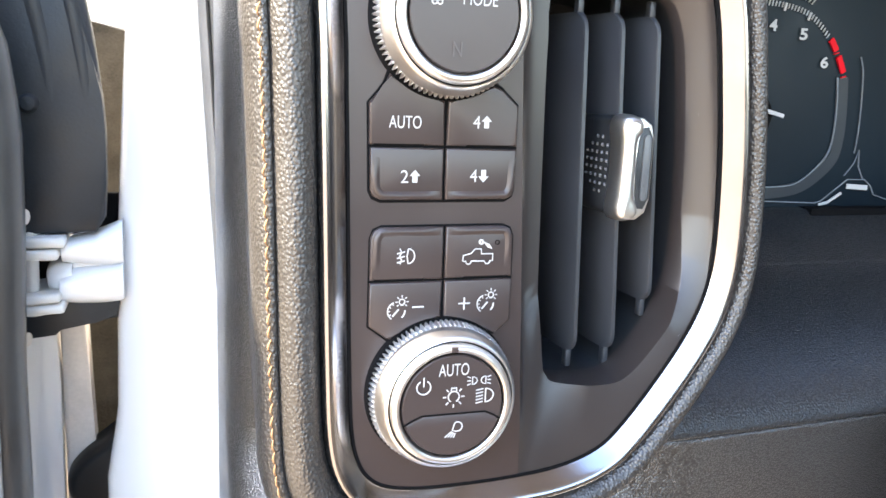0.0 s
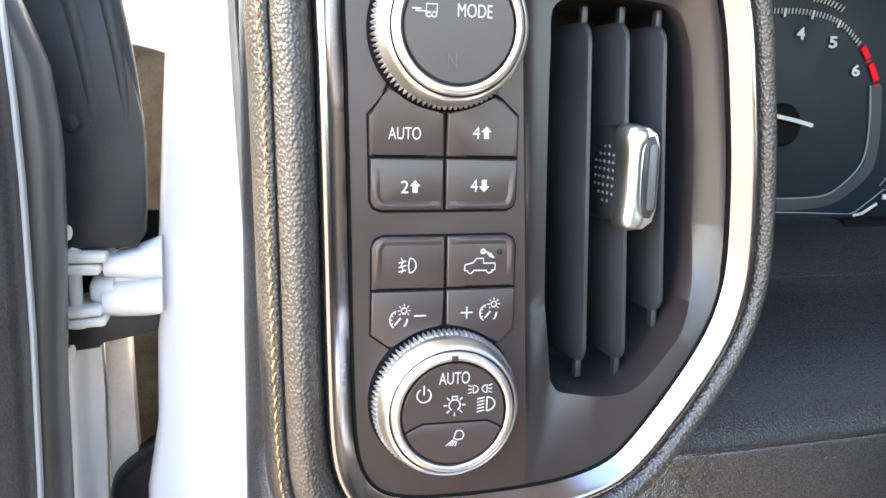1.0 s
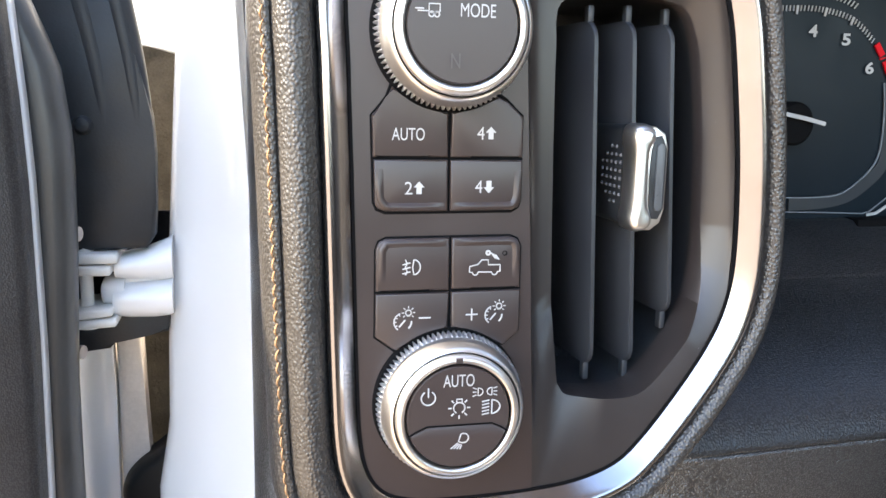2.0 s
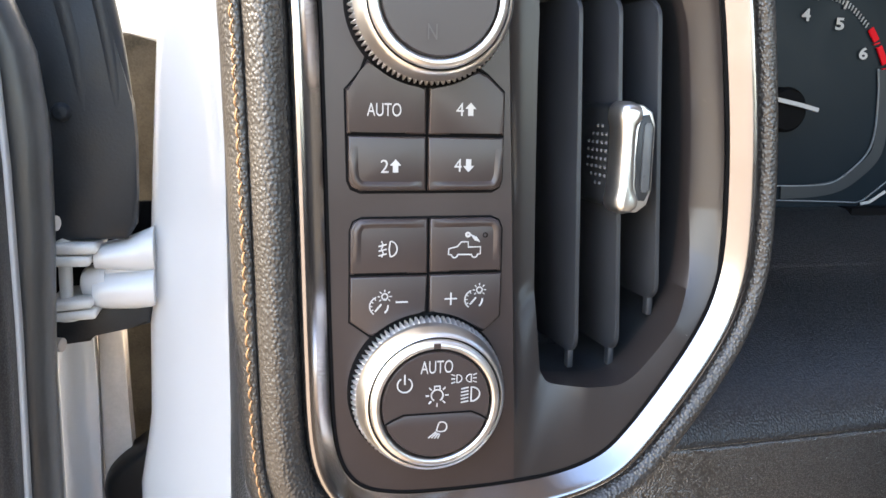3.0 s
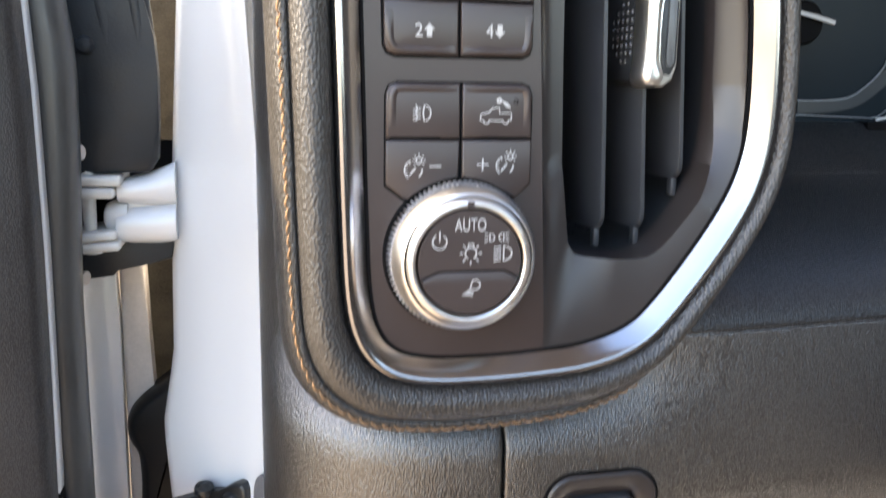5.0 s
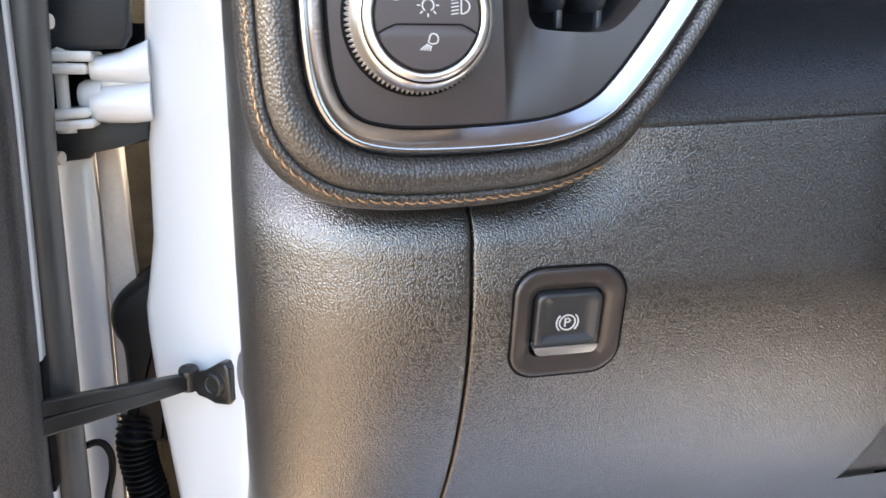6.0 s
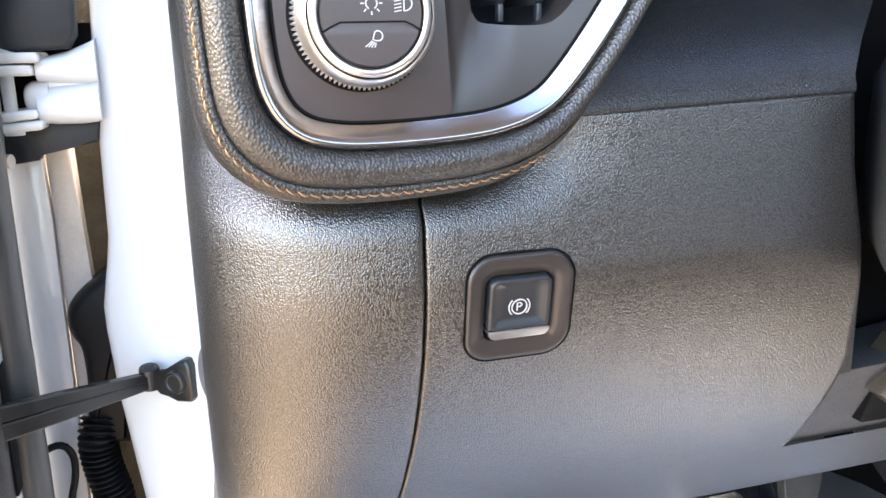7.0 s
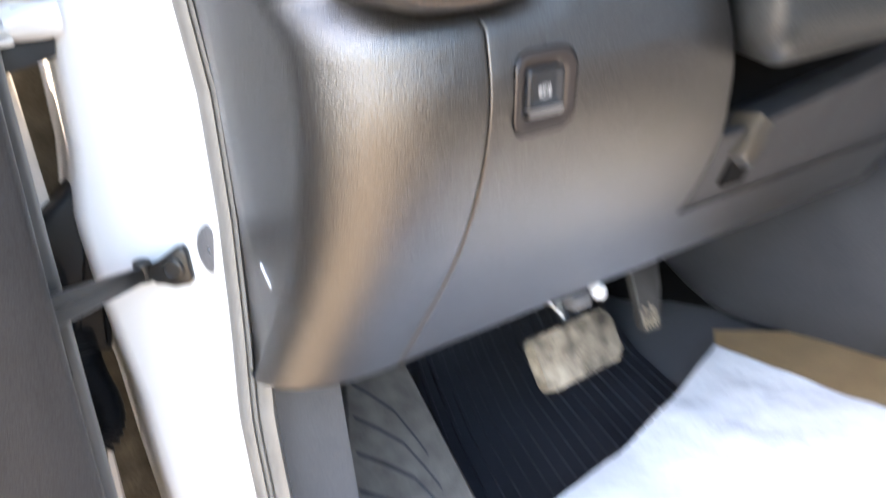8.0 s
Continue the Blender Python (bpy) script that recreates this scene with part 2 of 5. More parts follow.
def lathe(cx, cz, profile, seg=96, tooth=None, cap=False):
    """A turned piece about an axis along y. profile: (radius, y); tooth: (first row, last row, count, depth) for a knurl."""
    bm = bmesh.new()
    rings = []
    for k, (r, y) in enumerate(profile):
        ring = []
        for i in range(seg):
            a = 2 * math.pi * i / seg
            q = r
            if tooth and tooth[0] <= k <= tooth[1]:
                q -= tooth[3] * (0.5 + 0.5 * math.cos(a * tooth[2] + 0.4 * (k - tooth[0])))
            ring.append((cx + q * math.cos(a), y, cz + q * math.sin(a)))
        rings.append(ring)
    rows = skin(bm, rings)
    if cap:
        bm.faces.new(rows[-1])
    return bm


def box(lo, hi, bevel=0.0, seg=2, turn=None):
    """A block between two corners, edges rounded, turned about its middle by turn (a Euler in degrees)."""
    bm = bmesh.new()
    bmesh.ops.create_cube(bm, size=1.0)
    size, mid = Vector(hi) - Vector(lo), (Vector(hi) + Vector(lo)) / 2
    bmesh.ops.scale(bm, vec=size, verts=bm.verts)
    if bevel:
        bmesh.ops.bevel(bm, geom=bm.edges[:], offset=bevel, segments=seg, profile=0.5, affect="EDGES", clamp_overlap=True)
    m = Matrix.Translation(mid)
    if turn:
        m = m @ pose(0, 0, 0, *turn)
    bmesh.ops.transform(bm, matrix=m, verts=bm.verts)
    return bm


def tube(points, radius, seg=10, smooth=24, flat=1.0):
    """A round rod through the points; radius may be a function of the way along it, from 0 to 1."""
    c = catmull(points, smooth, closed=False)
    bm = bmesh.new()
    rings = []
    for i, p in enumerate(c):
        t = Vector(c[min(i + 1, len(c) - 1)] - c[max(i - 1, 0)]).normalized()
        side = t.cross(Vector((0.13, 0.2, 1.0))).normalized()
        up = side.cross(t)
        r = radius(i / (len(c) - 1)) if callable(radius) else radius
        rings.append([tuple(Vector(p) + (side * math.cos(a) + up * math.sin(a) * flat) * r) for a in (2 * math.pi * k / seg for k in range(seg))])
    rows = skin(bm, rings)
    bm.faces.new(rows[0][::-1])
    bm.faces.new(rows[-1])
    return bm


def ribbon(bm, line, w, y, depth=0.00025, closed=False):
    """A flat printed stroke of width w along a polyline of (x, z), standing a hair proud."""
    p = np.array(line, float)
    n = len(p)
    t = np.zeros_like(p)
    for i in range(n):
        a = p[(i - 1) % n] if closed else p[max(i - 1, 0)]
        b = p[(i + 1) % n] if closed else p[min(i + 1, n - 1)]
        t[i] = (b - a) / max(np.linalg.norm(b - a), 1e-9)
    nr = np.stack([t[:, 1], -t[:, 0]], -1) * w / 2
    L, R = p + nr, p - nr
    rows = [[bm.verts.new((q[i][0], yy, q[i][1])) for i in range(n)] for q, yy in ((L, y), (R, y), (R, y + depth), (L, y + depth))]
    for i in range(n if closed else n - 1):
        j = (i + 1) % n
        for a, b in ((0, 1), (1, 2), (2, 3), (3, 0)):
            bm.faces.new((rows[a][i], rows[b][i], rows[b][j], rows[a][j]))
    if not closed:
        bm.faces.new([rows[k][0] for k in range(4)])
        bm.faces.new([rows[k][-1] for k in range(4)])


def arc(cx, cz, r, a0, a1, n=14, rz=None):
    rz = rz or r
    return [(cx + r * math.cos(radians(a0 + (a1 - a0) * k / n)), cz + rz * math.sin(radians(a0 + (a1 - a0) * k / n))) for k in range(n + 1)]


def lettering(text, cx, cz, height, y, width=None, bold=0.0):
    """Words in the built-in font as a thin mesh in the x-z plane, centred on (cx, cz), facing -y."""
    cu = bpy.data.curves.new("lettering", "FONT")
    cu.body, cu.size, cu.align_x, cu.align_y, cu.extrude, cu.offset = text, 1.0, "CENTER", "CENTER", 0.0, bold
    tmp = new("lettering", cu)
    me = bpy.data.meshes.new_from_object(tmp.evaluated_get(bpy.context.evaluated_depsgraph_get()))
    bpy.data.objects.remove(tmp)
    bm = bmesh.new()
    bm.from_mesh(me)
    bpy.data.meshes.remove(me)
    xs, zs = [v.co.x for v in bm.verts], [v.co.y for v in bm.verts]
    s = height / (max(zs) - min(zs))
    sx = width / (max(xs) - min(xs)) if width else s
    mx, mz = (max(xs) + min(xs)) / 2, (max(zs) + min(zs)) / 2
    for v in bm.verts:
        v.co = Vector((cx + (v.co.x - mx) * sx, y, cz + (v.co.y - mz) * s))
    return bm


# ---- the dashboard's control panel ----
PLATE_Y = 0.2385
BEZEL = catmull([(0.0684, 1.2891), (0.0687, 1.2617), (0.0695, 1.2352), (0.0703, 1.2058), (0.0711, 1.1764), (0.0723, 1.1519), (0.0751, 1.1397),
                 (0.0808, 1.1330), (0.0901, 1.1303), (0.1028, 1.1296), (0.1234, 1.1301), (0.1420, 1.1320), (0.1563, 1.1369), (0.1656, 1.1451),
                 (0.1783, 1.1617), (0.1879, 1.1769), (0.1930, 1.1896), (0.1950, 1.2048), (0.1940, 1.2313), (0.1910, 1.2578), (0.1869, 1.2823),
                 (0.1803, 1.2989), (0.1666, 1.3077), (0.1381, 1.3097), (0.0989, 1.3092), (0.0764, 1.3058)], 260)
BEZEL_N = outward(BEZEL)
VENT_IN = [(0.1355, 1.2845), (0.1345, 1.270), (0.1350, 1.240), (0.1360, 1.205), (0.1374, 1.1680), (0.1388, 1.1620), (0.1425, 1.1598), (0.1590, 1.1590), (0.1670, 1.1615),
           (0.1750, 1.1700), (0.1825, 1.1810), (0.1868, 1.1940), (0.1880, 1.2100), (0.1872, 1.2350), (0.1848, 1.2600), (0.1815, 1.2770), (0.1740, 1.2860), (0.1500, 1.2870)]


def spline4(points, per=8):
    """A closed smooth curve with the same number of steps between each two points."""
    p = np.array(points, float)
    n = len(p)
    out = []
    for i in range(n):
        a, b, c, d = (p[(i + k - 1) % n] for k in range(4))
        for s in np.linspace(0, 1, per, endpoint=False):
            out.append(0.5 * ((2 * b) + (c - a) * s + (2 * a - 5 * b + 4 * c - d) * s * s + (3 * b - a - 3 * c + d) * s ** 3))
    return np.array(out)


panel = empty("control_panel", "dark satin light and drive mode control panel set in the dashboard", "control panel", at=(0.1, 0.25, 1.13))

# the flat key plate on the door's side of the crease, and the hollow round the vent beyond it
v_in = spline4(VENT_IN)
rim_loop = BEZEL + BEZEL_N * 0.0016
CREASE = [(0.1195, 1.3060), (0.1212, 1.2720), (0.1228, 1.2420), (0.1243, 1.2153), (0.1258, 1.1860), (0.1272, 1.1560), (0.1280, 1.1400), (0.1284, 1.1270)]


def crease_x(z):
    return float(np.interp(-z, [-q[1] for q in CREASE], [q[0] for q in CREASE]))


first_left = next(i for i in range(len(rim_loop)) if rim_loop[i][0] < crease_x(rim_loop[i][1]) and rim_loop[i - 1][0] >= crease_x(rim_loop[i - 1][1]))
left, right = [], []
for k in range(len(rim_loop)):
    x, z = rim_loop[(first_left + k) % len(rim_loop)]
    (left if x < crease_x(z) else right).append((x, z))
ends = [(crease_x(left[-1][1]), left[-1][1]), (crease_x(left[0][1]), left[0][1])]
seam = [(crease_x(z), z) for z in np.linspace(ends[0][1], ends[1][1], 40)]
bm = bmesh.new()
vs = [bm.verts.new((x, PLATE_Y, z)) for x, z in left + seam]
bmesh.ops.triangle_fill(bm, use_beauty=True, use_dissolve=False, edges=[bm.edges.new((vs[i], vs[(i + 1) % len(vs)])) for i in range(len(vs))])
part("plate", bm, M_SATIN, panel, sharp=60)


def reach(loop, mid, a):
    """How far a ray at the angle a from mid goes before it meets a closed loop of (x, z)."""
    d, best = np.array((math.cos(a), math.sin(a))), None
    for i in range(len(loop)):
        p, q = np.array(loop[i]) - mid, np.array(loop[(i + 1) % len(loop)]) - mid
        e = q - p
        den = d[0] * e[1] - d[1] * e[0]
        if abs(den) < 1e-12:
            continue
        r, u = (p[0] * e[1] - p[1] * e[0]) / den, (p[0] * d[1] - p[1] * d[0]) / den
        if r > 0 and -1e-6 <= u <= 1 + 1e-6:
            best = r if best is None else min(best, r)
    return best


hollow_mid = np.array((0.1600, 1.2150))
angles = [2 * math.pi * k / 260 for k in range(260)]
outer_r = [reach(right + seam[::-1], hollow_mid, a) for a in angles]
inner_r = [reach(list(map(tuple, v_in)), hollow_mid, a) for a in angles]
bm = bmesh.new()
rings = []
for f in (0.0, 0.04, 0.08, 0.13, 0.19, 0.26, 0.34, 0.44, 0.56, 0.68, 0.80, 0.90, 0.96, 1.0, 1.0):
    ring = []
    for a, ro, ri in zip(angles, outer_r, inner_r):
        deg = math.degrees(a)
        steep = float(np.interp(deg, [0, 90, 112, 222, 252, 330, 360], [0.35, 0.5, 1.0, 1.0, 0.0, 0.15, 0.35]))
        g = steep * 1.025 * f * f / (f * f + 0.025) + (1 - steep) * f ** 1.6
        r = ro + (ri - ro) * f
        lip_y = float(np.interp(deg, [0, 228, 262, 300, 335, 360], [0.2500, 0.2500, 0.2400, 0.2396, 0.2470, 0.2500]))
        y = PLATE_Y + 0.0002 + (lip_y - PLATE_Y) * g + (0.2560 - lip_y if len(rings) == 14 else 0.0)
        ring.append((hollow_mid[0] + r * math.cos(a), y, hollow_mid[1] + r * math.sin(a)))
    rings.append(ring)
skin(bm, rings)
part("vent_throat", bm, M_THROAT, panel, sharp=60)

part("chrome_ring", sweep(BEZEL, catmull([(-0.0002, 0.2404), (0.0002, 0.2386), (0.0012, 0.2376), (0.0028, 0.2362), (0.0044, 0.2349), (0.0058, 0.2341),
                                  (0.0069, 0.2339), (0.0078, 0.2345), (0.0085, 0.2361), (0.0089, 0.2388), (0.0090, 0.2423)], 34, closed=False)), M_CHROME, panel,
     "polished chrome ring round the control panel", sharp=70)
part("inner_joint", sweep(BEZEL, [(-0.0006, PLATE_Y + 0.0004), (-0.0006, PLATE_Y - 0.0003), (0.0002, PLATE_Y - 0.0004), (0.0006, PLATE_Y + 0.0010)]), M_GAP, panel)

KNOBS = {"mode": (0.0980, 1.2742), "light": (0.0995, 1.1628)}


def below(c, r, x, sign):
    return c[1] + sign * math.sqrt(max(r * r - (x - c[0]) ** 2, 0))


def knob_edge(c, r, xa, xb, sign, n=8):
    return [(x, below(c, r, x, sign)) for x in np.linspace(xa, xb, n)]


R_CUT = 0.0243
UP, LO = KNOBS["mode"], KNOBS["light"]
UP_CUT, LO_CUT = (0.0997, 1.2751), (0.1012, 1.1601)  # before the key field is scaled towards the camera


def snug(outline, y0, y1):
    """A well that shows as a narrow dark joint round its keys."""
    mid = np.mean(np.array(outline), axis=0)
    return prism([tuple(mid + (np.array(p) - mid) * 0.984) for p in outline], y0, y1, 0.0002)


# the black wells behind the buttons
part("button_well", snug([(0.0752, 1.2500), (0.0800, 1.2556)] + knob_edge(UP_CUT, R_CUT - 0.001, 0.0815, 0.1150, -1) + [(0.1180, 1.2556), (0.1236, 1.2505), (0.1238, 1.2240),
     (0.1230, 1.2215), (0.1205, 1.2200), (0.0800, 1.2198), (0.0772, 1.2210), (0.0760, 1.2235)], 0.2457, 0.2475), M_GAP, panel)
part("button_well", snug([(0.0768, 1.1815), (0.0768, 1.2095), (0.0778, 1.2125), (0.0805, 1.2138), (0.1205, 1.2140), (0.1232, 1.2128), (0.1244, 1.2100), (0.1246, 1.1820),
     (0.1190, 1.1772)] + knob_edge(LO_CUT, R_CUT - 0.001, 0.1160, 0.0840, 1) + [(0.0830, 1.1768)], 0.2457, 0.2475), M_GAP, panel)
# black collars round the knobs
for c in KNOBS.values():
    part("collar", lathe(c[0], c[1], [(0.0236, PLATE_Y + 0.0002), (0.0235, PLATE_Y - 0.0003), (0.0230, PLATE_Y - 0.0006), (0.0210, PLATE_Y - 0.0007)]), M_GAP, panel)

BTN_Y = 0.2446


def button(outline, label, lip, notch=None):
    """A push key with rounded edges, a raised rim along its free side, and a chamfered step where it meets its neighbour."""
    mid = np.mean(np.array(outline), axis=0)
    if notch:
        x0, x1, z = notch
        outline = outline + [(x1, z), (x1 - 0.0006, z + 0.0010), (x0 + 0.0006, z + 0.0010), (x0, z)]
    b = part("button", prism(outline, BTN_Y, 0.2466, 0.0006, 3), M_BUTTON, panel, label)
    if notch:
        bm2 = bmesh.new()
        skin(bm2, [[(x0, BTN_Y + 0.0014, z - 0.0001), (x1, BTN_Y + 0.0014, z - 0.0001)], [(x0, BTN_Y + 0.0003, z + 0.0012), (x1, BTN_Y + 0.0003, z + 0.0012)]], closed=False)
        part("chamfer", bm2, M_BUTTON, b)
    if lip:
        line = catmull(lip, 34, closed=False)
        nrm = outward(line, False)
        if np.sum((line - mid) * nrm) < 0:
            nrm = -nrm
        bm2 = bmesh.new()
        rows = []
        for off, h in ((0.0012, -0.02), (0.0009, 0.55), (0.0005, 0.92), (0.0001, 1.0), (-0.0002, 0.90), (-0.0009, 0.25), (-0.0012, -0.02)):
            rows.append([(x + n[0] * off, BTN_Y - 0.00062 * h * min(1.0, 5.0 * min(k, 33 - k) / 33), z + n[1] * off) for k, ((x, z), n) in enumerate(zip(line, nrm))])
        skin(bm2, rows, closed=False)
        part("ridge", bm2, M_BUTTON, b, sharp=50)
    return b


b_auto = button([(0.0765, 1.2376), (0.0762, 1.2498), (0.0806, 1.2546)] + knob_edge(UP_CUT, R_CUT, 0.0822, 0.0992, -1) + [(0.0994, 1.2376)], "dark button with white lettering", None, (0.0776, 0.0936, 1.2376))
b_4up = button([(0.1002, 1.2376)] + knob_edge(UP_CUT, R_CUT, 0.1004, 0.1145, -1) + [(0.1175, 1.2546), (0.1228, 1.2498), (0.1230, 1.2376)], "dark button with a white figure and arrow", None, (0.1064, 0.1221, 1.2376))
b_2up = button([(0.0768, 1.2368), (0.0770, 1.2240), (0.0780, 1.2222), (0.0803, 1.2212), (0.0996, 1.2212), (0.0994, 1.2368)], "dark button with a white figure and arrow",
               [(0.0785, 1.2340), (0.0787, 1.2262), (0.0797, 1.2237), (0.0825, 1.2227), (0.0985, 1.2227)])
b_4dn = button([(0.1002, 1.2368), (0.1004, 1.2212), (0.1202, 1.2214), (0.1222, 1.2224), (0.1229, 1.2244), (0.1230, 1.2368)], "dark button with a white figure and arrow",
               [(0.1010, 1.2227), (0.1185, 1.2229), (0.1207, 1.2240), (0.1214, 1.2262), (0.1216, 1.2335)])
b_fog = button([(0.0776, 1.1965), (0.0776, 1.2096), (0.0786, 1.2118), (0.0806, 1.2128), (0.1004, 1.2129), (0.1006, 1.1965)], "dark button with a white lamp symbol",
               [(0.0796, 1.1995), (0.0796, 1.2085), (0.0806, 1.2106), (0.0826, 1.2113), (0.0994, 1.2114)], (0.0788, 0.0946, 1.1965))
b_bed = button([(0.1014, 1.1967), (0.1012, 1.2129), (0.1202, 1.2130), (0.1224, 1.2120), (0.1234, 1.2098), (0.1236, 1.1967)], "dark button with a white truck symbol and small indicator",
               [(0.1022, 1.2114), (0.1192, 1.2115), (0.1212, 1.2107), (0.1219, 1.2086), (0.1220, 1.2000)], (0.1072, 0.1226, 1.1967))
b_dim = button([(0.0776, 1.1957), (0.1006, 1.1958)] + knob_edge(LO_CUT, R_CUT, 0.1004, 0.0844, 1) + [(0.0832, 1.1780), (0.0776, 1.1822)], "dark button with a white dimmer symbol", None)
b_brt = button([(0.1014, 1.1958), (0.1238, 1.1960), (0.1238, 1.1824), (0.1188, 1.1780)] + knob_edge(LO_CUT, R_CUT, 0.1164, 0.1016, 1), "dark button with a white dimmer symbol", None)

MARK_Y = BTN_Y - 0.0003
W = 0.00036
part("lettering", lettering("AUTO", 0.0870, 1.2444, 0.0037, MARK_Y, 0.0099, 0.0), M_MARK, b_auto, sharp=80)


def arrow(bm, cx, cz, up):
    s = 1 if up else -1
    pts = [(-0.0017, 0.0002), (0, 0.0020), (0.0017, 0.0002), (0.0008, 0.0002), (0.0008, -0.0018), (-0.0008, -0.0018), (-0.0008, 0.0002)]
    vs = [bm.verts.new((cx + x, MARK_Y, cz + s * z)) for x, z in pts]
    bm.faces.new((vs[0], vs[1], vs[2], vs[3], vs[6]))
    bm.faces.new((vs[3], vs[4], vs[5], vs[6]))


for b, ch, cx, cz, up in ((b_4up, "4", 0.1110, 1.2449, True), (b_2up, "2", 0.0890, 1.2283, True), (b_4dn, "4", 0.1108, 1.2287, False)):
    bm = lettering(ch, cx - 0.0017, cz, 0.0038, MARK_Y, 0.0023, 0.0)
    arrow(bm, cx + 0.0015, cz, up)
    part("figure", bm, M_MARK, b, sharp=80)

# fog lamp symbol
bm = bmesh.new()
ribbon(bm, [(0.0893, 1.2017)] + arc(0.0893, 1.2040, 0.0020, -80, 80, rz=0.0023) + [(0.0893, 1.2063), (0.0889, 1.2040)], W, MARK_Y, closed=True)
for k in (-1, 0, 1):
    ribbon(bm, [(0.0858, 1.2034 + k * 0.0014), (0.0882, 1.2040 + k * 0.0014)], W, MARK_Y)
ribbon(bm, [(0.0866, 1.2064), (0.0872, 1.2052), (0.0866, 1.2040), (0.0872, 1.2028), (0.0867, 1.2016)], W, MARK_Y - 0.00005)
part("symbol", bm, M_MARK, b_fog, sharp=80)
# truck bed lamp symbol
bm = bmesh.new()
cx, cz = 0.1120, 1.2032
ribbon(bm, [(cx + dx, cz + dz) for dx, dz in ((-0.0051, -0.0012), (-0.0050, 0.0006), (-0.0024, 0.0012), (-0.0012, 0.0026), (0.0009, 0.0026), (0.0010, 0.0010), (0.0048, 0.0010),
       (0.0048, -0.0012), (0.0040, -0.0012))] + arc(cx + 0.0030, cz - 0.0013, 0.0009, 0, -180, 6) + [(cx - 0.0022, cz - 0.0012)] + arc(cx - 0.0032, cz - 0.0013, 0.0009, 0, -180, 6), W, MARK_Y, closed=True)
ribbon(bm, arc(cx + 0.0008, cz + 0.0048, 0.0006, 20, 380, 10), 0.0006, MARK_Y)
for k in range(3):
    ribbon(bm, [(cx + 0.0018 + k * 0.0007, cz + 0.0048 - k * 0.0003), (cx + 0.0032 + k * 0.0006, cz + 0.0030 - k * 0.0002)], W, MARK_Y)
part("symbol", bm, M_MARK, b_bed, sharp=80)
part("indicator", lathe(0.1182, 1.2078, [(0.0008, BTN_Y - 0.0002), (0.0006, BTN_Y - 0.0003), (0.0005, BTN_Y + 0.0001), (0.0001, BTN_Y + 0.0001)], 20), M_GAP, b_bed)


def dimmer(bm, cx, cz):
    """A dial with a needle and a small lamp over it."""
    ribbon(bm, arc(cx, cz - 0.0010, 0.0029, 110, 235, 12), W, MARK_Y)
    for a in (120, 150, 180, 210):
        ribbon(bm, [(cx + 0.0029 * math.cos(radians(a)), cz - 0.0010 + 0.0029 * math.sin(radians(a))), (cx + 0.0021 * math.cos(radians(a)), cz - 0.0010 + 0.0021 * math.sin(radians(a)))], W * 0.8, MARK_Y)
    ribbon(bm, [(cx - 0.0013, cz - 0.0026), (cx + 0.0006, cz - 0.0004)], W * 1.3, MARK_Y)
    ribbon(bm, arc(cx - 0.0001, cz - 0.0010, 0.0027, -50, 5, 6), W * 1.2, MARK_Y)
    ribbon(bm, arc(cx + 0.0016, cz + 0.0019, 0.0009, 0, 360, 10), W, MARK_Y)
    ribbon(bm, [(cx + 0.0011, cz + 0.0009), (cx + 0.0021, cz + 0.0009)], W, MARK_Y)
    for a in (0, 45, 90, 135, 180, -40, 220):
        ribbon(bm, [(cx + 0.0016 + 0.0014 * math.cos(radians(a)), cz + 0.0019 + 0.0014 * math.sin(radians(a))), (cx + 0.0016 + 0.0021 * math.cos(radians(a)), cz + 0.0019 + 0.0021 * math.sin(radians(a)))], W * 0.8, MARK_Y)


bm = bmesh.new()
dimmer(bm, 0.0862, 1.1878)
ribbon(bm, [(0.0911, 1.1879), (0.0948, 1.1879)], W * 1.2, MARK_Y)
part("symbol", bm, M_MARK, b_dim, sharp=80)
bm = bmesh.new()
dimmer(bm, 0.1153, 1.1890)
ribbon(bm, [(0.1061, 1.1884), (0.1099, 1.1884)], W * 1.2, MARK_Y)
ribbon(bm, [(0.1080, 1.1865), (0.1080, 1.1903)], W * 1.2, MARK_Y - 0.00005)
part("symbol", bm, M_MARK, b_brt, sharp=80)

KEY_FIELD = Matrix.Translation((0.0465 * 0.031, PLATE_Y - 0.246 * 0.969, 1.246 * 0.031)) @ Matrix.Scale(0.969, 4)  # moves the keys forward, scaled about the camera's eye to keep their outline
for ob in panel.children_recursive:
    if ob.name.split(".")[0] in ("button", "button_well", "ridge", "chamfer", "lettering", "figure", "symbol", "indicator"):
        ob.data.transform(KEY_FIELD)


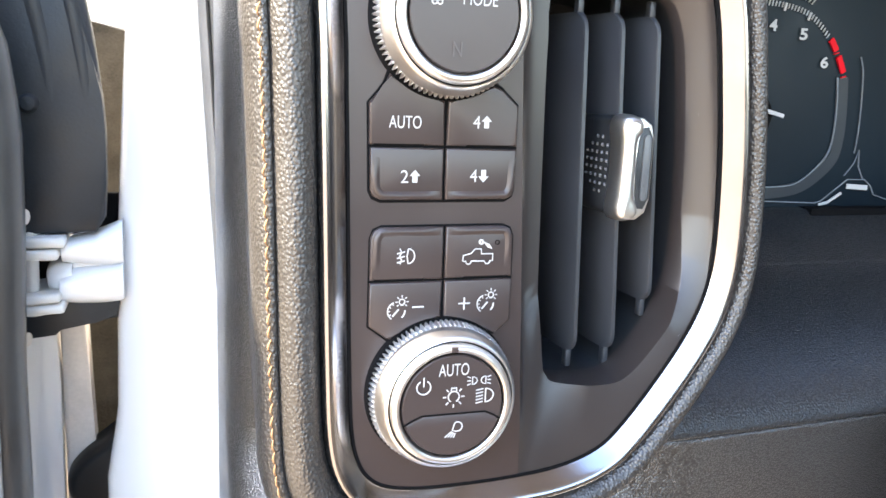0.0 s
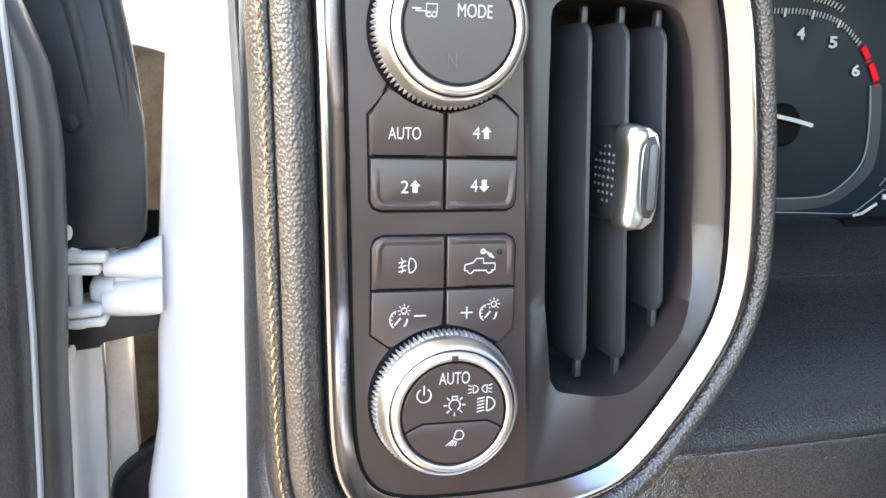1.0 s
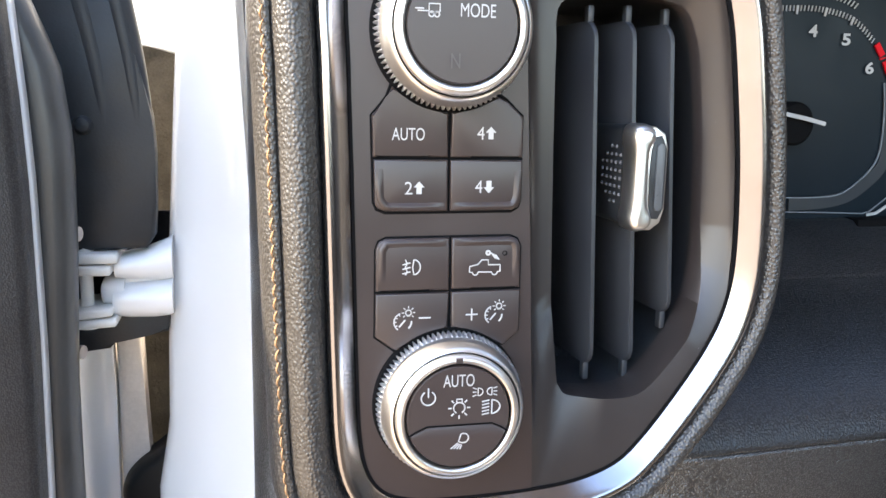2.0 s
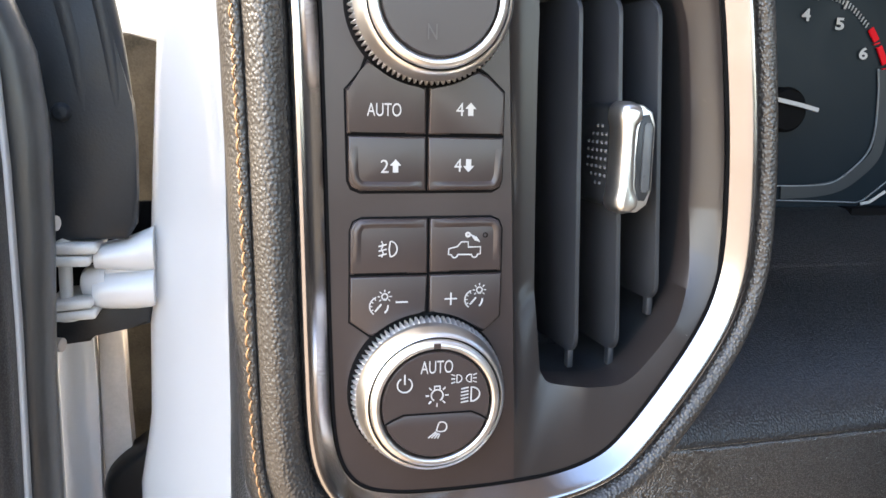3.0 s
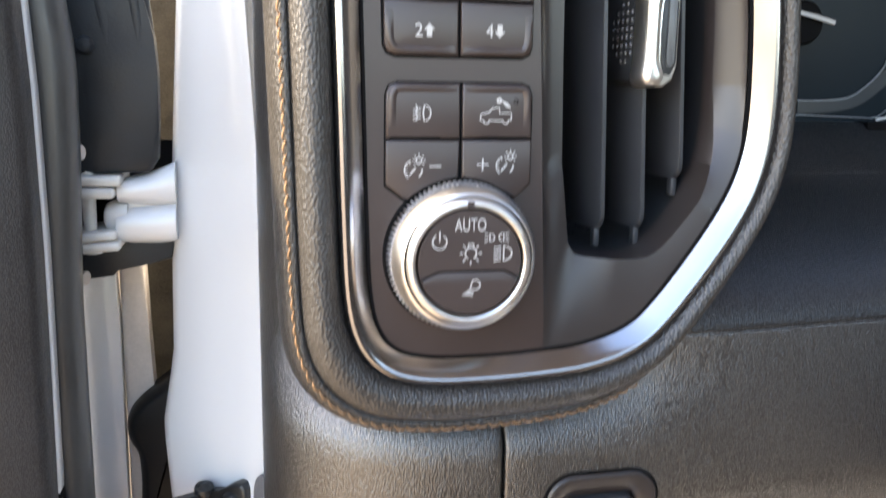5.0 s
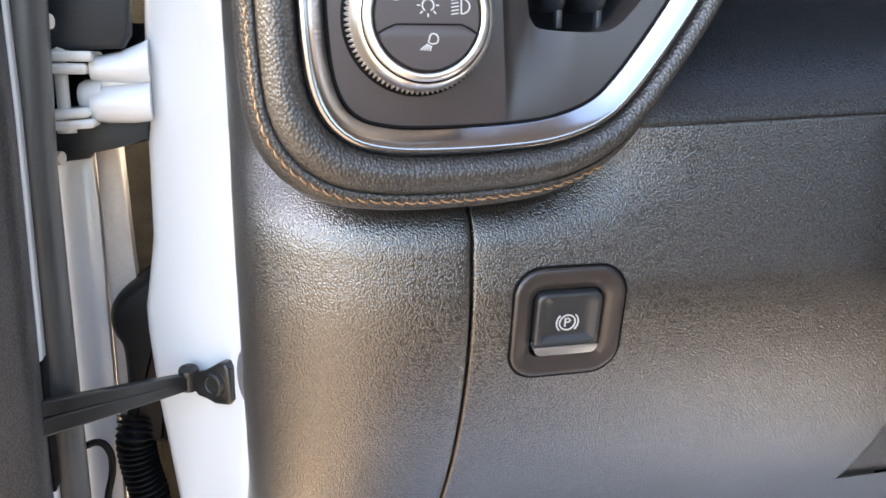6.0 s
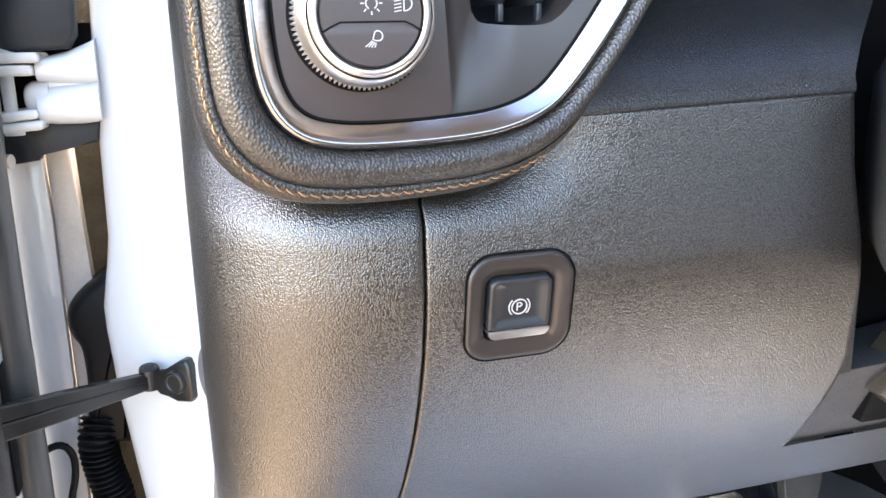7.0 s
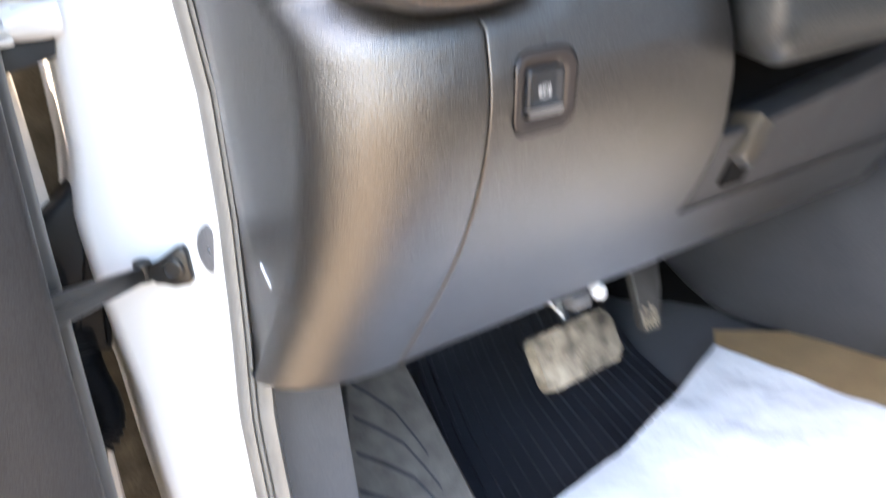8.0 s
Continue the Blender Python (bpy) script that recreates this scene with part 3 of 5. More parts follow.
def rotary(name, c, label):
    """A knurled chrome knob: dark foot, knurl, bright shoulder, ring and dark face."""
    k = part(name, lathe(c[0], c[1], [(0.0226, 0.2388), (0.0226, 0.2372), (0.0212, 0.2366)], 96), M_GAP, panel, label)
    part("knurled_band", lathe(c[0], c[1], [(0.0212, 0.2374), (0.0226, 0.2370), (0.0229, 0.2364), (0.0229, 0.2348), (0.0227, 0.2334), (0.0222, 0.2324), (0.0216, 0.2320)], 704, (1, 5, 88, 0.0017)), M_KNURL, k,
         "knurled chrome band", sharp=80)
    part("shoulder", lathe(c[0], c[1], [(0.0214, 0.2328), (0.0219, 0.2321), (0.0219, 0.2314), (0.0216, 0.2296), (0.0211, 0.2278), (0.0205, 0.2264), (0.0199, 0.2255), (0.0194, 0.2252), (0.0191, 0.2260)], 128), M_KNOB, k, sharp=70)
    part("ring", lathe(c[0], c[1], [(0.01885, 0.2258), (0.0187, 0.2249), (0.0183, 0.2242), (0.0176, 0.2237), (0.0168, 0.2236), (0.0163, 0.2240), (0.0160, 0.2250), (0.0159, 0.2270)], 128), M_KNOB, k, "bright chrome ring", sharp=70)
    part("ring_joint", lathe(c[0], c[1], [(0.0198, 0.2264), (0.0185, 0.2264)], 96), M_GAP, k)
    return k


k_mode = rotary("mode_knob", UP, "knurled chrome drive mode knob with dark face")
part("face", lathe(UP[0], UP[1], [(0.0162, 0.2268), (0.0155, 0.2266), (0.0155, 0.2243), (0.0152, 0.2239), (0.0080, 0.2238), (0.0001, 0.2238)], 96), M_BUTTON, k_mode)
my = 0.2235
part("lettering", lettering("MODE", 0.1020, 1.2782, 0.0036, my, 0.0098, 0.0), M_MARK, k_mode, sharp=80)
part("lettering", lettering("N", 0.0960, 1.2648, 0.0040, my, 0.0026), M_MARK_DIM, k_mode, sharp=80)
bm = bmesh.new()
ribbon(bm, [(0.0853, 1.2776), (0.0884, 1.2776), (0.0884, 1.2795), (0.0914, 1.2795), (0.0914, 1.2776), (0.0905, 1.2772), (0.0882, 1.2772)], W, my)
ribbon(bm, [(0.0846, 1.2782), (0.0870, 1.2782)], W, my)
ribbon(bm, arc(0.0891, 1.2768, 0.0007, 0, 360, 10), W, my)
ribbon(bm, arc(0.0906, 1.2768, 0.0007, 0, 360, 10), W, my)
part("symbol", bm, M_MARK, k_mode, sharp=80)

k_light = rotary("headlight_knob", LO, "knurled chrome headlight knob with dark face")
part("face", lathe(LO[0], LO[1], [(0.0162, 0.2268), (0.0155, 0.2266), (0.0155, 0.2243), (0.0152, 0.2239), (0.0080, 0.2238), (0.0001, 0.2238)], 96), M_BUTTON, k_light)
# the press key in the lower part of the face
lower = [(x, z) for x, z in arc(LO[0], LO[1], 0.0152, 199, 341, 26)]
part("press_key", prism(lower + [(0.1092, 1.1601), (0.0905, 1.1601)], 0.2236, 0.2250, 0.0004, 2), M_BUTTON, k_light, "crescent key with a lamp symbol")
bm = bmesh.new()
ribbon(bm, [(0.0846, 1.1577), (0.0868, 1.1590), (0.0900, 1.1604), (0.1096, 1.1604), (0.1122, 1.1592), (0.1144, 1.1577)], 0.0005, 0.22365)
part("key_joint", bm, M_GAP, k_light)
part("pointer", prism([(0.0982, 1.1794), (0.1002, 1.1794), (0.1002, 1.1808), (0.0982, 1.1808)], 0.2233, 0.2245), M_BUTTON, k_light)
part("lettering", lettering("AUTO", 0.0992, 1.1741, 0.0037, my, 0.0093, 0.0), M_MARK, k_light, sharp=80)
bm = bmesh.new()  # off sign
ribbon(bm, arc(0.0902, 1.1692, 0.0021, 120, 420, 18), W, my)
ribbon(bm, [(0.0902, 1.1694), (0.0902, 1.1722)], W, my)
# bulb
ribbon(bm, arc(0.0995, 1.1657, 0.0017, -60, 240, 16), W, my)
ribbon(bm, [(0.0987, 1.1675), (0.0987, 1.1684), (0.1003, 1.1684), (0.1003, 1.1675)], W, my)
for a in (-90, -45, 0, 45, 135, 180, 225):
    ribbon(bm, [(0.0995 + 0.0023 * math.cos(radians(a)), 1.1657 + 0.0023 * math.sin(radians(a))), (0.0995 + 0.0033 * math.cos(radians(a)), 1.1657 + 0.0033 * math.sin(radians(a)))], W, my)
# side lamps
for q in (-1, 1):
    ribbon(bm, [(0.1072 + q * 0.0021, 1.1691), (0.1072 + q * 0.0021, 1.1715)] + [(0.1072 + q * (0.0021 - 0.0015 * math.cos(radians(a))), 1.1703 + 0.0012 * math.sin(radians(a))) for a in (65, 35, 0, -35, -65)], W * 0.75, my, closed=True)
    for k in (-1, 0, 1):
        ribbon(bm, [(0.1072 + q * 0.0026, 1.1703 + k * 0.0009), (0.1072 + q * 0.0037, 1.1703 + k * 0.0013)], W * 0.75, my)
# dipped beam
ribbon(bm, [(0.1094, 1.1633)] + arc(0.1094, 1.1655, 0.0025, -85, 85, 12, rz=0.0021) + [(0.1094, 1.1677)], W, my, closed=True)
for k in range(5):
    ribbon(bm, [(0.1064, 1.1632 + k * 0.0010), (0.1086, 1.1636 + k * 0.0010)], W * 0.9, my)
# work lamp on the press key
ribbon(bm, [(0.0995, 1.1553), (0.1000, 1.1570)] + arc(0.1010, 1.1563, 0.0015, 120, -60, 10) + [(0.1006, 1.1549)], W, my, closed=True)
for k in range(4):
    ribbon(bm, [(0.0993 + k * 0.0004, 1.1549 - k * 0.0002), (0.0972 + k * 0.0009, 1.1532 - k * 0.0001)], W * 0.9, my)
part("symbol", bm, M_MARK, k_light, sharp=80)

# ---- air vent ----
vent = empty("air_vent", "black dashboard air vent with three upright slats and chrome tab", "air vent", at=(0.16, 0.29, 1.16))
bm = bmesh.new()
wider = v_in + outward(v_in) * 0.0007
rings = [[(x, y, z) for x, z in wider] for y in (0.2530, 0.262, 0.275, 0.315)]
rows = skin(bm, rings)
bm.faces.new(rows[-1])
part("housing", bm, M_BLACK, vent, sharp=50)


def slat(x_top, x_low, z_top, z_low):
    """An upright vane with a rounded front edge and a pivot at its lower end."""
    out = rounded(0.2510, 0.2860, z_low, z_top, (0.006, 0.004, 0.004, 0.006))  # y, z
    bm = bmesh.new()
    n = len(out)
    k = (x_low - x_top) / (z_top - z_low)
    at = lambda y, z, d: (x_top + (z_top - z) * k + d - (y - 0.251) * 0.06, y, z)  # noqa: E731
    t = 0.0010
    loops = []
    for d, inset in ((-t, 0.0006), (-t * 0.6, 0.0), (t * 0.6, 0.0), (t, 0.0006)):
        loops.append([bm.verts.new(at(y + (inset if y < 0.27 else -inset), z, d)) for y, z in out])
    for a, b in zip(loops, loops[1:]):
        for i in range(n):
            bm.faces.new((a[i], a[(i + 1) % n], b[(i + 1) % n], b[i]))
    bm.faces.new(loops[0])
    bm.faces.new(loops[-1][::-1])
    s = part("slat", bm, M_SLAT, vent, sharp=50)
    x = x_low
    part("pivot", box((x - 0.0011, 0.2555, z_low - 0.0060), (x + 0.0011, 0.2590, z_low + 0.0010), 0.0006), M_SLAT, s)
    part("pivot", box((x_top - 0.0011, 0.2555, z_top - 0.0010), (x_top + 0.0011, 0.2590, z_top + 0.0050), 0.0006), M_SLAT, s)
    return s


slat(0.1478, 0.1523, 1.2800, 1.1665)
slat(0.1608, 0.1668, 1.2805, 1.1665)
slat(0.1740, 0.1798, 1.2800, 1.1835)
tab = part("tab", box((0.1590, 0.2480, 1.2150), (0.1695, 0.2790, 1.2478), 0.0022, 3), M_BLACK, vent, "black slider with dimpled cheek and chrome grip")
head = [(0.1598, 1.2150), (0.1615, 1.2141), (0.1668, 1.2142), (0.1700, 1.2165), (0.1714, 1.2210), (0.1714, 1.2410), (0.1702, 1.2452), (0.1670, 1.2474), (0.1615, 1.2480), (0.1598, 1.2472)]
part("grip_frame", prism(head, 0.2436, 0.2500, 0.0006, 3), M_KNOB, tab, "thin chrome frame", sharp=60)
bone = catmull([(0.1582, 1.2180), (0.1592, 1.2148), (0.1625, 1.2138), (0.1662, 1.2156), (0.1666, 1.2190), (0.1650, 1.2222), (0.1648, 1.2310), (0.1650, 1.2400), (0.1666, 1.2430), (0.1662, 1.2466), (0.1625, 1.2484),
                (0.1592, 1.2474), (0.1582, 1.2440), (0.1588, 1.2400), (0.1590, 1.2310), (0.1588, 1.2220)], 72)
bn = outward(bone)
bm = bmesh.new()
rw = skin(bm, [[(x, y, z) for x, z in bone - bn * d] for d, y in ((0.0, 0.2500), (0.0, 0.2442), (0.0004, 0.2426), (0.0011, 0.2413), (0.0020, 0.2406), (0.0026, 0.2404))])
bm.faces.new(rw[-1])
part("grip", bm, M_KNOB, tab, "polished waisted chrome grip", sharp=60)
part("grip_groove", prism([(0.1668, 1.2180), (0.1690, 1.2178), (0.1708, 1.2214), (0.1708, 1.2406), (0.1690, 1.2446), (0.1668, 1.2442), (0.1656, 1.2400), (0.1653, 1.2310), (0.1656, 1.2222)], 0.2432, 0.2442, 0.0003), M_BLACK, tab, "dark groove round the inlay")
part("grip_inlay", prism(rounded(0.1672, 0.1698, 1.2206, 1.2420, 0.0009), 0.2426, 0.2442, 0.0005, 2), M_SATINGREY, tab, "satin grey inlay")
bm = bmesh.new()
for c, rows_ in enumerate((4, 6, 8, 8, 6)):
    for r in range(rows_):
        y, z = 0.2655 - c * 0.0034, 1.2314 + (r - (rows_ - 1) / 2) * 0.0026
        base = [bm.verts.new((0.15895, y + dy, z + dz)) for dy, dz in ((-0.0008, -0.0006), (0.0008, -0.0006), (0.0008, 0.0006), (-0.0008, 0.0006))]
        tip = bm.verts.new((0.15840, y - 0.0002, z))
        for i in range(4):
            bm.faces.new((base[i], base[(i + 1) % 4], tip))
part("dimples", bm, M_GREY, tab, "raised grip dots")

# ---- padded leather surround ----
pad = empty("dash_pad", "black grained leather pad with tan stitching round the panel", "leather pad", at=(0.12, 0.27, 1.101))
FACT = np.interp(BEZEL_N[:, 0], [-1, -0.4, 0.0, 0.6, 1], [0.92, 1.0, 1.0, 0.86, 0.66])
ANG = np.degrees(np.arctan2(BEZEL_N[:, 1], BEZEL_N[:, 0])) % 360
FACT = FACT + 0.24 * np.exp(-((ANG - 218) / 26) ** 2)  # the pad's lower outer corner is fuller
DROP = np.interp(BEZEL_N[:, 0], [-1, 0.1, 0.7, 1], [0.0, 0.0, 0.010, 0.012])  # the flange falls away towards the middle of the car
for _ in range(6):
    FACT = (FACT + np.roll(FACT, 1) + np.roll(FACT, -1)) / 3
    DROP = (DROP + np.roll(DROP, 1) + np.roll(DROP, -1)) / 3
D0 = 0.0088
PAD = [(D0 - 0.0006, 0.2421), (D0, 0.2380), (D0 + 0.0012, 0.2357), (D0 + 0.0033, 0.2338), (D0 + 0.0061, 0.2332), (D0 + 0.0090, 0.2342), (D0 + 0.0108, 0.2359), (D0 + 0.0117, 0.2374), (D0 + 0.0122, 0.2386),
       (D0 + 0.0124, 0.2394), (D0 + 0.0127, 0.2386), (D0 + 0.0133, 0.2382), (D0 + 0.0143, 0.2386), (D0 + 0.0157, 0.2398), (D0 + 0.0174, 0.2421), (D0 + 0.0186, 0.2461), (D0 + 0.0190, 0.2510), (D0 + 0.0184, 0.2568), (D0 + 0.0167, 0.2647),
       (D0 + 0.0157, 0.2794), (D0 + 0.0157, 0.3039)]
part("pad", sweep(BEZEL, catmull(PAD, 64, closed=False), True, FACT, D0, DROP), M_LEATHER, pad, sharp=75)
st_line = BEZEL + BEZEL_N * (D0 + 0.0150 * FACT)[:, None]
run = np.r_[0, np.cumsum(np.linalg.norm(np.diff(np.vstack([st_line, st_line[:1]]), axis=0), axis=1))]
closed_line = np.vstack([st_line, st_line[:1]])
closed_nrm = np.vstack([BEZEL_N, BEZEL_N[:1]])
stitch_mesh = None
PITCH = 0.0039
for k in range(int(run[-1] / PITCH)):
    s = k * PITCH
    x, z = (np.interp(s, run, closed_line[:, i]) for i in range(2))
    nx, nz = (np.interp(s, run, closed_nrm[:, i]) for i in range(2))
    if nx > 0.42 and nz < 0.6:
        continue
    if stitch_mesh is None:
        bm = tube([(-0.0019, 0.0006, 0.0006), (-0.0011, 0.0, 0.0001), (0.0003, -0.0001, -0.0003), (0.0013, 0.0, -0.0002), (0.0020, 0.0006, 0.0002)], lambda f: 0.00032 * (1 - 0.5 * abs(2 * f - 1) ** 3), 6, 9)
        first = part("stitch", bm, M_THREAD, pad)
        stitch_mesh = first.data
        ob = first
    else:
        ob = new("stitch", stitch_mesh)
        ob.parent = pad
    sy = 0.2384 + np.interp(s, run, np.r_[DROP, DROP[:1]]) * 0.55
    ang = math.atan2(nz, nx)  # local z points inwards
    m = Matrix.Translation(Vector((x, sy, z)) - pad.location) @ Matrix.Rotation(-(ang + math.pi / 2), 4, "Y")
    ob.matrix_basis = m @ pose(0, 0, 0, random.uniform(-4, 4), random.uniform(-7, 7), random.uniform(-5, 5))

# ---- lower dashboard ----
dash = empty("dashboard", "black grained vinyl lower dashboard beside the open door", "dashboard", at=(0.2, 0.4, 0.855))
Z_TOP, Z_LOW = 1.127, 0.868


def front_y(z):
    """The knee panel's profile: upright above, curving away forwards below."""
    y = 0.2565 + (2.12 * (1.07 - max(z, 0.93)) ** 1.7 if z < 1.07 else 0.0)
    return y + 0.93 * max(0.0, 0.93 - z)


def tuck(z):
    """How far the vinyl rolls back under the leather pad."""
    return min(7.0 * max(0.0, z - 1.090) ** 1.5, 0.028)


def cap_section(z, n=26):
    """The end cap's outline in plan at height z, from the side by the door round the corner to the seam."""
    y0 = front_y(z) + tuck(z)
    xe = float(np.interp(z, [0.824, 0.838, 0.90, 0.980, 1.063, 1.161, 1.45], [0.0385, 0.0392, 0.046, 0.0525, 0.0555, 0.0490, 0.034])) + 0.0048
    side = [(xe + 0.002, 0.478), (xe, 0.470), (0.4 * xe + 0.6 * 0.0412, 0.44), (0.0412, 0.41), (0.0407, 0.385)]
    y_s = y0 + 0.062
    pts = [(x, max(y, y_s + 0.001 * (5 - i))) for i, (x, y) in enumerate(side)]
    for k in range(n + 1):
        a = radians(180 - 90 * k / n)
        e = 2.3
        c, s = abs(math.cos(a)) ** (2 / e), abs(math.sin(a)) ** (2 / e)
        pts.append((0.1130 - 0.0725 * c, y_s - (y_s - y0) * s))
    pts += [(0.1190, y0 + 0.0001), (0.1212, y0 + 0.0004), (0.1221, y0 + 0.0014), (0.1223, y0 + 0.006)]
    return pts


bm = bmesh.new()
zs = [1.336, 1.30, 1.25, 1.20, 1.16, 1.135, 1.125, 1.118, 1.112, 1.106, 1.101, 1.096, 1.090, 1.083] + list(np.linspace(1.075, Z_LOW + 0.004, 34)) + [Z_LOW]
rings = [[(x, y, z) for x, y in cap_section(z)] for z in zs]
rings.append([(x, y + 0.003, Z_LOW - 0.0012) for x, y in cap_section(Z_LOW)])
rings.append([(x + 0.003, y + 0.025, Z_LOW + 0.002) for x, y in cap_section(Z_LOW)])
skin(bm, rings, closed=False)
part("end_cap", bm, M_VINYL, dash, "rounded vinyl end cap of the dashboard", sharp=70)

bm = bmesh.new()


def right_edge(z):
    """The panel stops short of the steering column, with a slanting lower end."""
    return float(np.interp(z, [0.9266, 1.003, 1.020, 1.054, 1.097, 1.131], [0.353, 0.338, 0.331, 0.322, 0.312, 0.308]))


def knee_row(z, x1):
    y = front_y(z)
    xs = [0.1230, 0.12305, 0.1234, 0.1242, 0.135, 0.1420, 0.1422, 0.152, 0.160, 0.168, 0.1794, 0.1796, 0.190, 0.210, 0.235, 0.265] + [x1 - 0.004, x1 - 0.0012, x1, x1 + 0.0004]
    dy = [0.006, 0.0008, 0.0002, 0.0] + [0] * 13 + [0.0004, 0.0016, 0.010]
    if abs(z - 1.0545) < 0.0170:  # the switch's opening
        dy[6:11] = [0.012] * 5
    rise = 0.03 * min(1.0, max(0.0, (z - 1.08) / 0.047))
    return [(x, y + d + tuck(z) * float(np.interp(x, [0.125, 0.140, 0.152, 0.160, 0.168, 0.1795, 0.190, 0.210], [1.0, 0.84, 0.64, 0.48, 0.33, 0.16, 0.06, 0.0])), z + (x - 0.2) * rise) for x, d in zip(xs, dy)]


rows_a = [[(x, y + 0.004, z + 0.0006) for x, y, z in knee_row(Z_TOP, right_edge(Z_TOP))], [(x, y + 0.0004, z) for x, y, z in knee_row(Z_TOP, right_edge(Z_TOP))]]
rows_a += [knee_row(z, right_edge(z)) for z in sorted([Z_TOP - 0.0006, Z_TOP - 0.0014, Z_TOP - 0.003, 1.0716, 1.0714, 1.0376, 1.0374] + list(np.linspace(1.12, 0.9266, 28)), reverse=True)]
skin(bm, rows_a, closed=False)
rows_b = [knee_row(z, 0.72) for z in list(np.linspace(0.9266, Z_LOW, 12))]
rows_b.append([(x, y + 0.003, Z_LOW - 0.0012) for x, y, z in rows_b[-1]])
rows_b.append([(x, y + 0.03, Z_LOW + 0.004) for x, y, z in rows_b[-2]])
skin(bm, rows_b, closed=False)
part("knee_panel", bm, M_VINYL, dash, "grained vinyl knee panel", sharp=70)
bm = bmesh.new()
skin(bm, [[(x, front_y(z) + tuck(z) + 0.0055, z) for x in (0.1160, 0.1300)] for z in np.linspace(Z_TOP + 0.01, Z_LOW + 0.006, 30)], closed=False)
part("seam_backing", bm, M_GAP, dash)

M_SURROUND = material("grey column trim", (0.033, 0.033, 0.036), 0.5, vary=0.1, vary_scale=30, grain=0.2, grain_scale=700)
# the darker face beside the steering column
bm = bmesh.new()
xs = np.linspace(0.322, 0.72, 12)
skin(bm, [[(x, 0.3390 - 0.048 * f, 0.9256 + (0.064 + max(0.0, x - 0.38) * 0.10) * f) for x in xs] for f in np.linspace(0, 1, 6)] + [[(x, 0.2925, 0.9905 + max(0.0, x - 0.38) * 0.10) for x in xs], [(x, 0.335, 0.9905 + max(0.0, x - 0.38) * 0.10) for x in xs]], closed=False)
part("column_surround", bm, M_SURROUND, dash, sharp=60)
part("surround_post", box((0.322, 0.2905, 0.988), (0.352, 0.300, 1.045), 0.001), M_SURROUND, dash)
# black sheet gives the open cavity beside the column its shade
part("column_cavity", box((0.335, 0.352, 0.96), (0.72, 0.37, 1.20)), M_GAP, dash)

# white sliver where a thin bright streak shows, no known part
part("clip", box((0.0402, 0.3938, 0.9480), (0.0420, 0.3956, 0.9650), 0.0006, 2, (-38, 0, 0)), M_PAINT, dash, "small pale sliver at the dash end")

# upper panel below the instruments
bm = bmesh.new()
prof = [(0.2660, 1.1262), (0.2585, 1.1266), (0.2568, 1.1272), (0.2566, 1.1280), (0.2569, 1.1300), (0.2586, 1.1340), (0.2625, 1.1395), (0.2720, 1.1483), (0.2900, 1.1590), (0.3120, 1.1698), (0.3250, 1.1765), (0.3257, 1.1775), (0.3262, 1.1772), (0.3270, 1.1782), (0.3480, 1.1930), (0.3560, 1.1985), (0.372, 1.2000)]
skin(bm, [[(0.15 + (0.1580 + max(0.0, y - 0.258) * 1.05) * u, y, z + 0.0001 + (0.1580 * u - 0.05) * 0.03 * (1 if z < 1.15 else 0.3)) for u in np.linspace(0, 1, 17)] for y, z in prof], closed=False)
part("upper_panel", bm, M_VINYL_DARK, dash, "smooth dark upper panel with fine dust", sharp=60)

# ---- parking brake switch ----
EPB = empty("parking_brake_switch", "black parking brake switch in a rounded bezel", "switch", at=(0.1600, front_y(1.0545) - 0.0004, 1.0545))
epb_m = Matrix.Translation(EPB.location) @ pose(0, 0, 0, 11, 0, 0)


def local(bm):
    bmesh.ops.transform(bm, matrix=epb_m, verts=bm.verts)
    return bm


def square_ring(hx, hz, r, y, seg=8):
    return [(x, y, z) for x, z in rounded(-hx, hx, -hz, hz, r, seg)]


def conform(bm):
    """Lays a ring on the curved panel."""
    for v in bm.verts:
        v.co = Vector((v.co.x + EPB.location.x, v.co.y + front_y(v.co.z + EPB.location.z), v.co.z + EPB.location.z))
    return bm


bm = bmesh.new()
skin(bm, [square_ring(0.0218, 0.0222, 0.0108, 0.010), square_ring(0.0218, 0.0222, 0.0108, 0.0002), square_ring(0.0214, 0.0218, 0.0106, -0.0011), square_ring(0.0206, 0.0210, 0.0100, -0.0015), square_ring(0.0196, 0.0194, 0.0092, -0.0013),
          square_ring(0.0172, 0.0170, 0.0076, -0.0004), square_ring(0.0142, 0.0138, 0.0042, 0.0006), square_ring(0.0137, 0.0133, 0.0040, 0.0024), square_ring(0.0135, 0.0131, 0.0040, 0.008)])
part("bezel", conform(bm), M_THROAT, EPB, sharp=60)
bm = bmesh.new()
skin(bm, [square_ring(0.0225, 0.0229, 0.0114, 0.010), square_ring(0.0225, 0.0229, 0.0114, -0.0006), square_ring(0.0217, 0.0221, 0.0108, -0.0006), square_ring(0.0217, 0.0221, 0.0108, 0.004)])
part("joint", conform(bm), M_GAP, EPB)
part("well", local(prism(rounded(-0.0146, 0.0146, -0.0134, 0.0134, 0.004), 0.0045, 0.007)), M_GAP, EPB)
bm = bmesh.new()
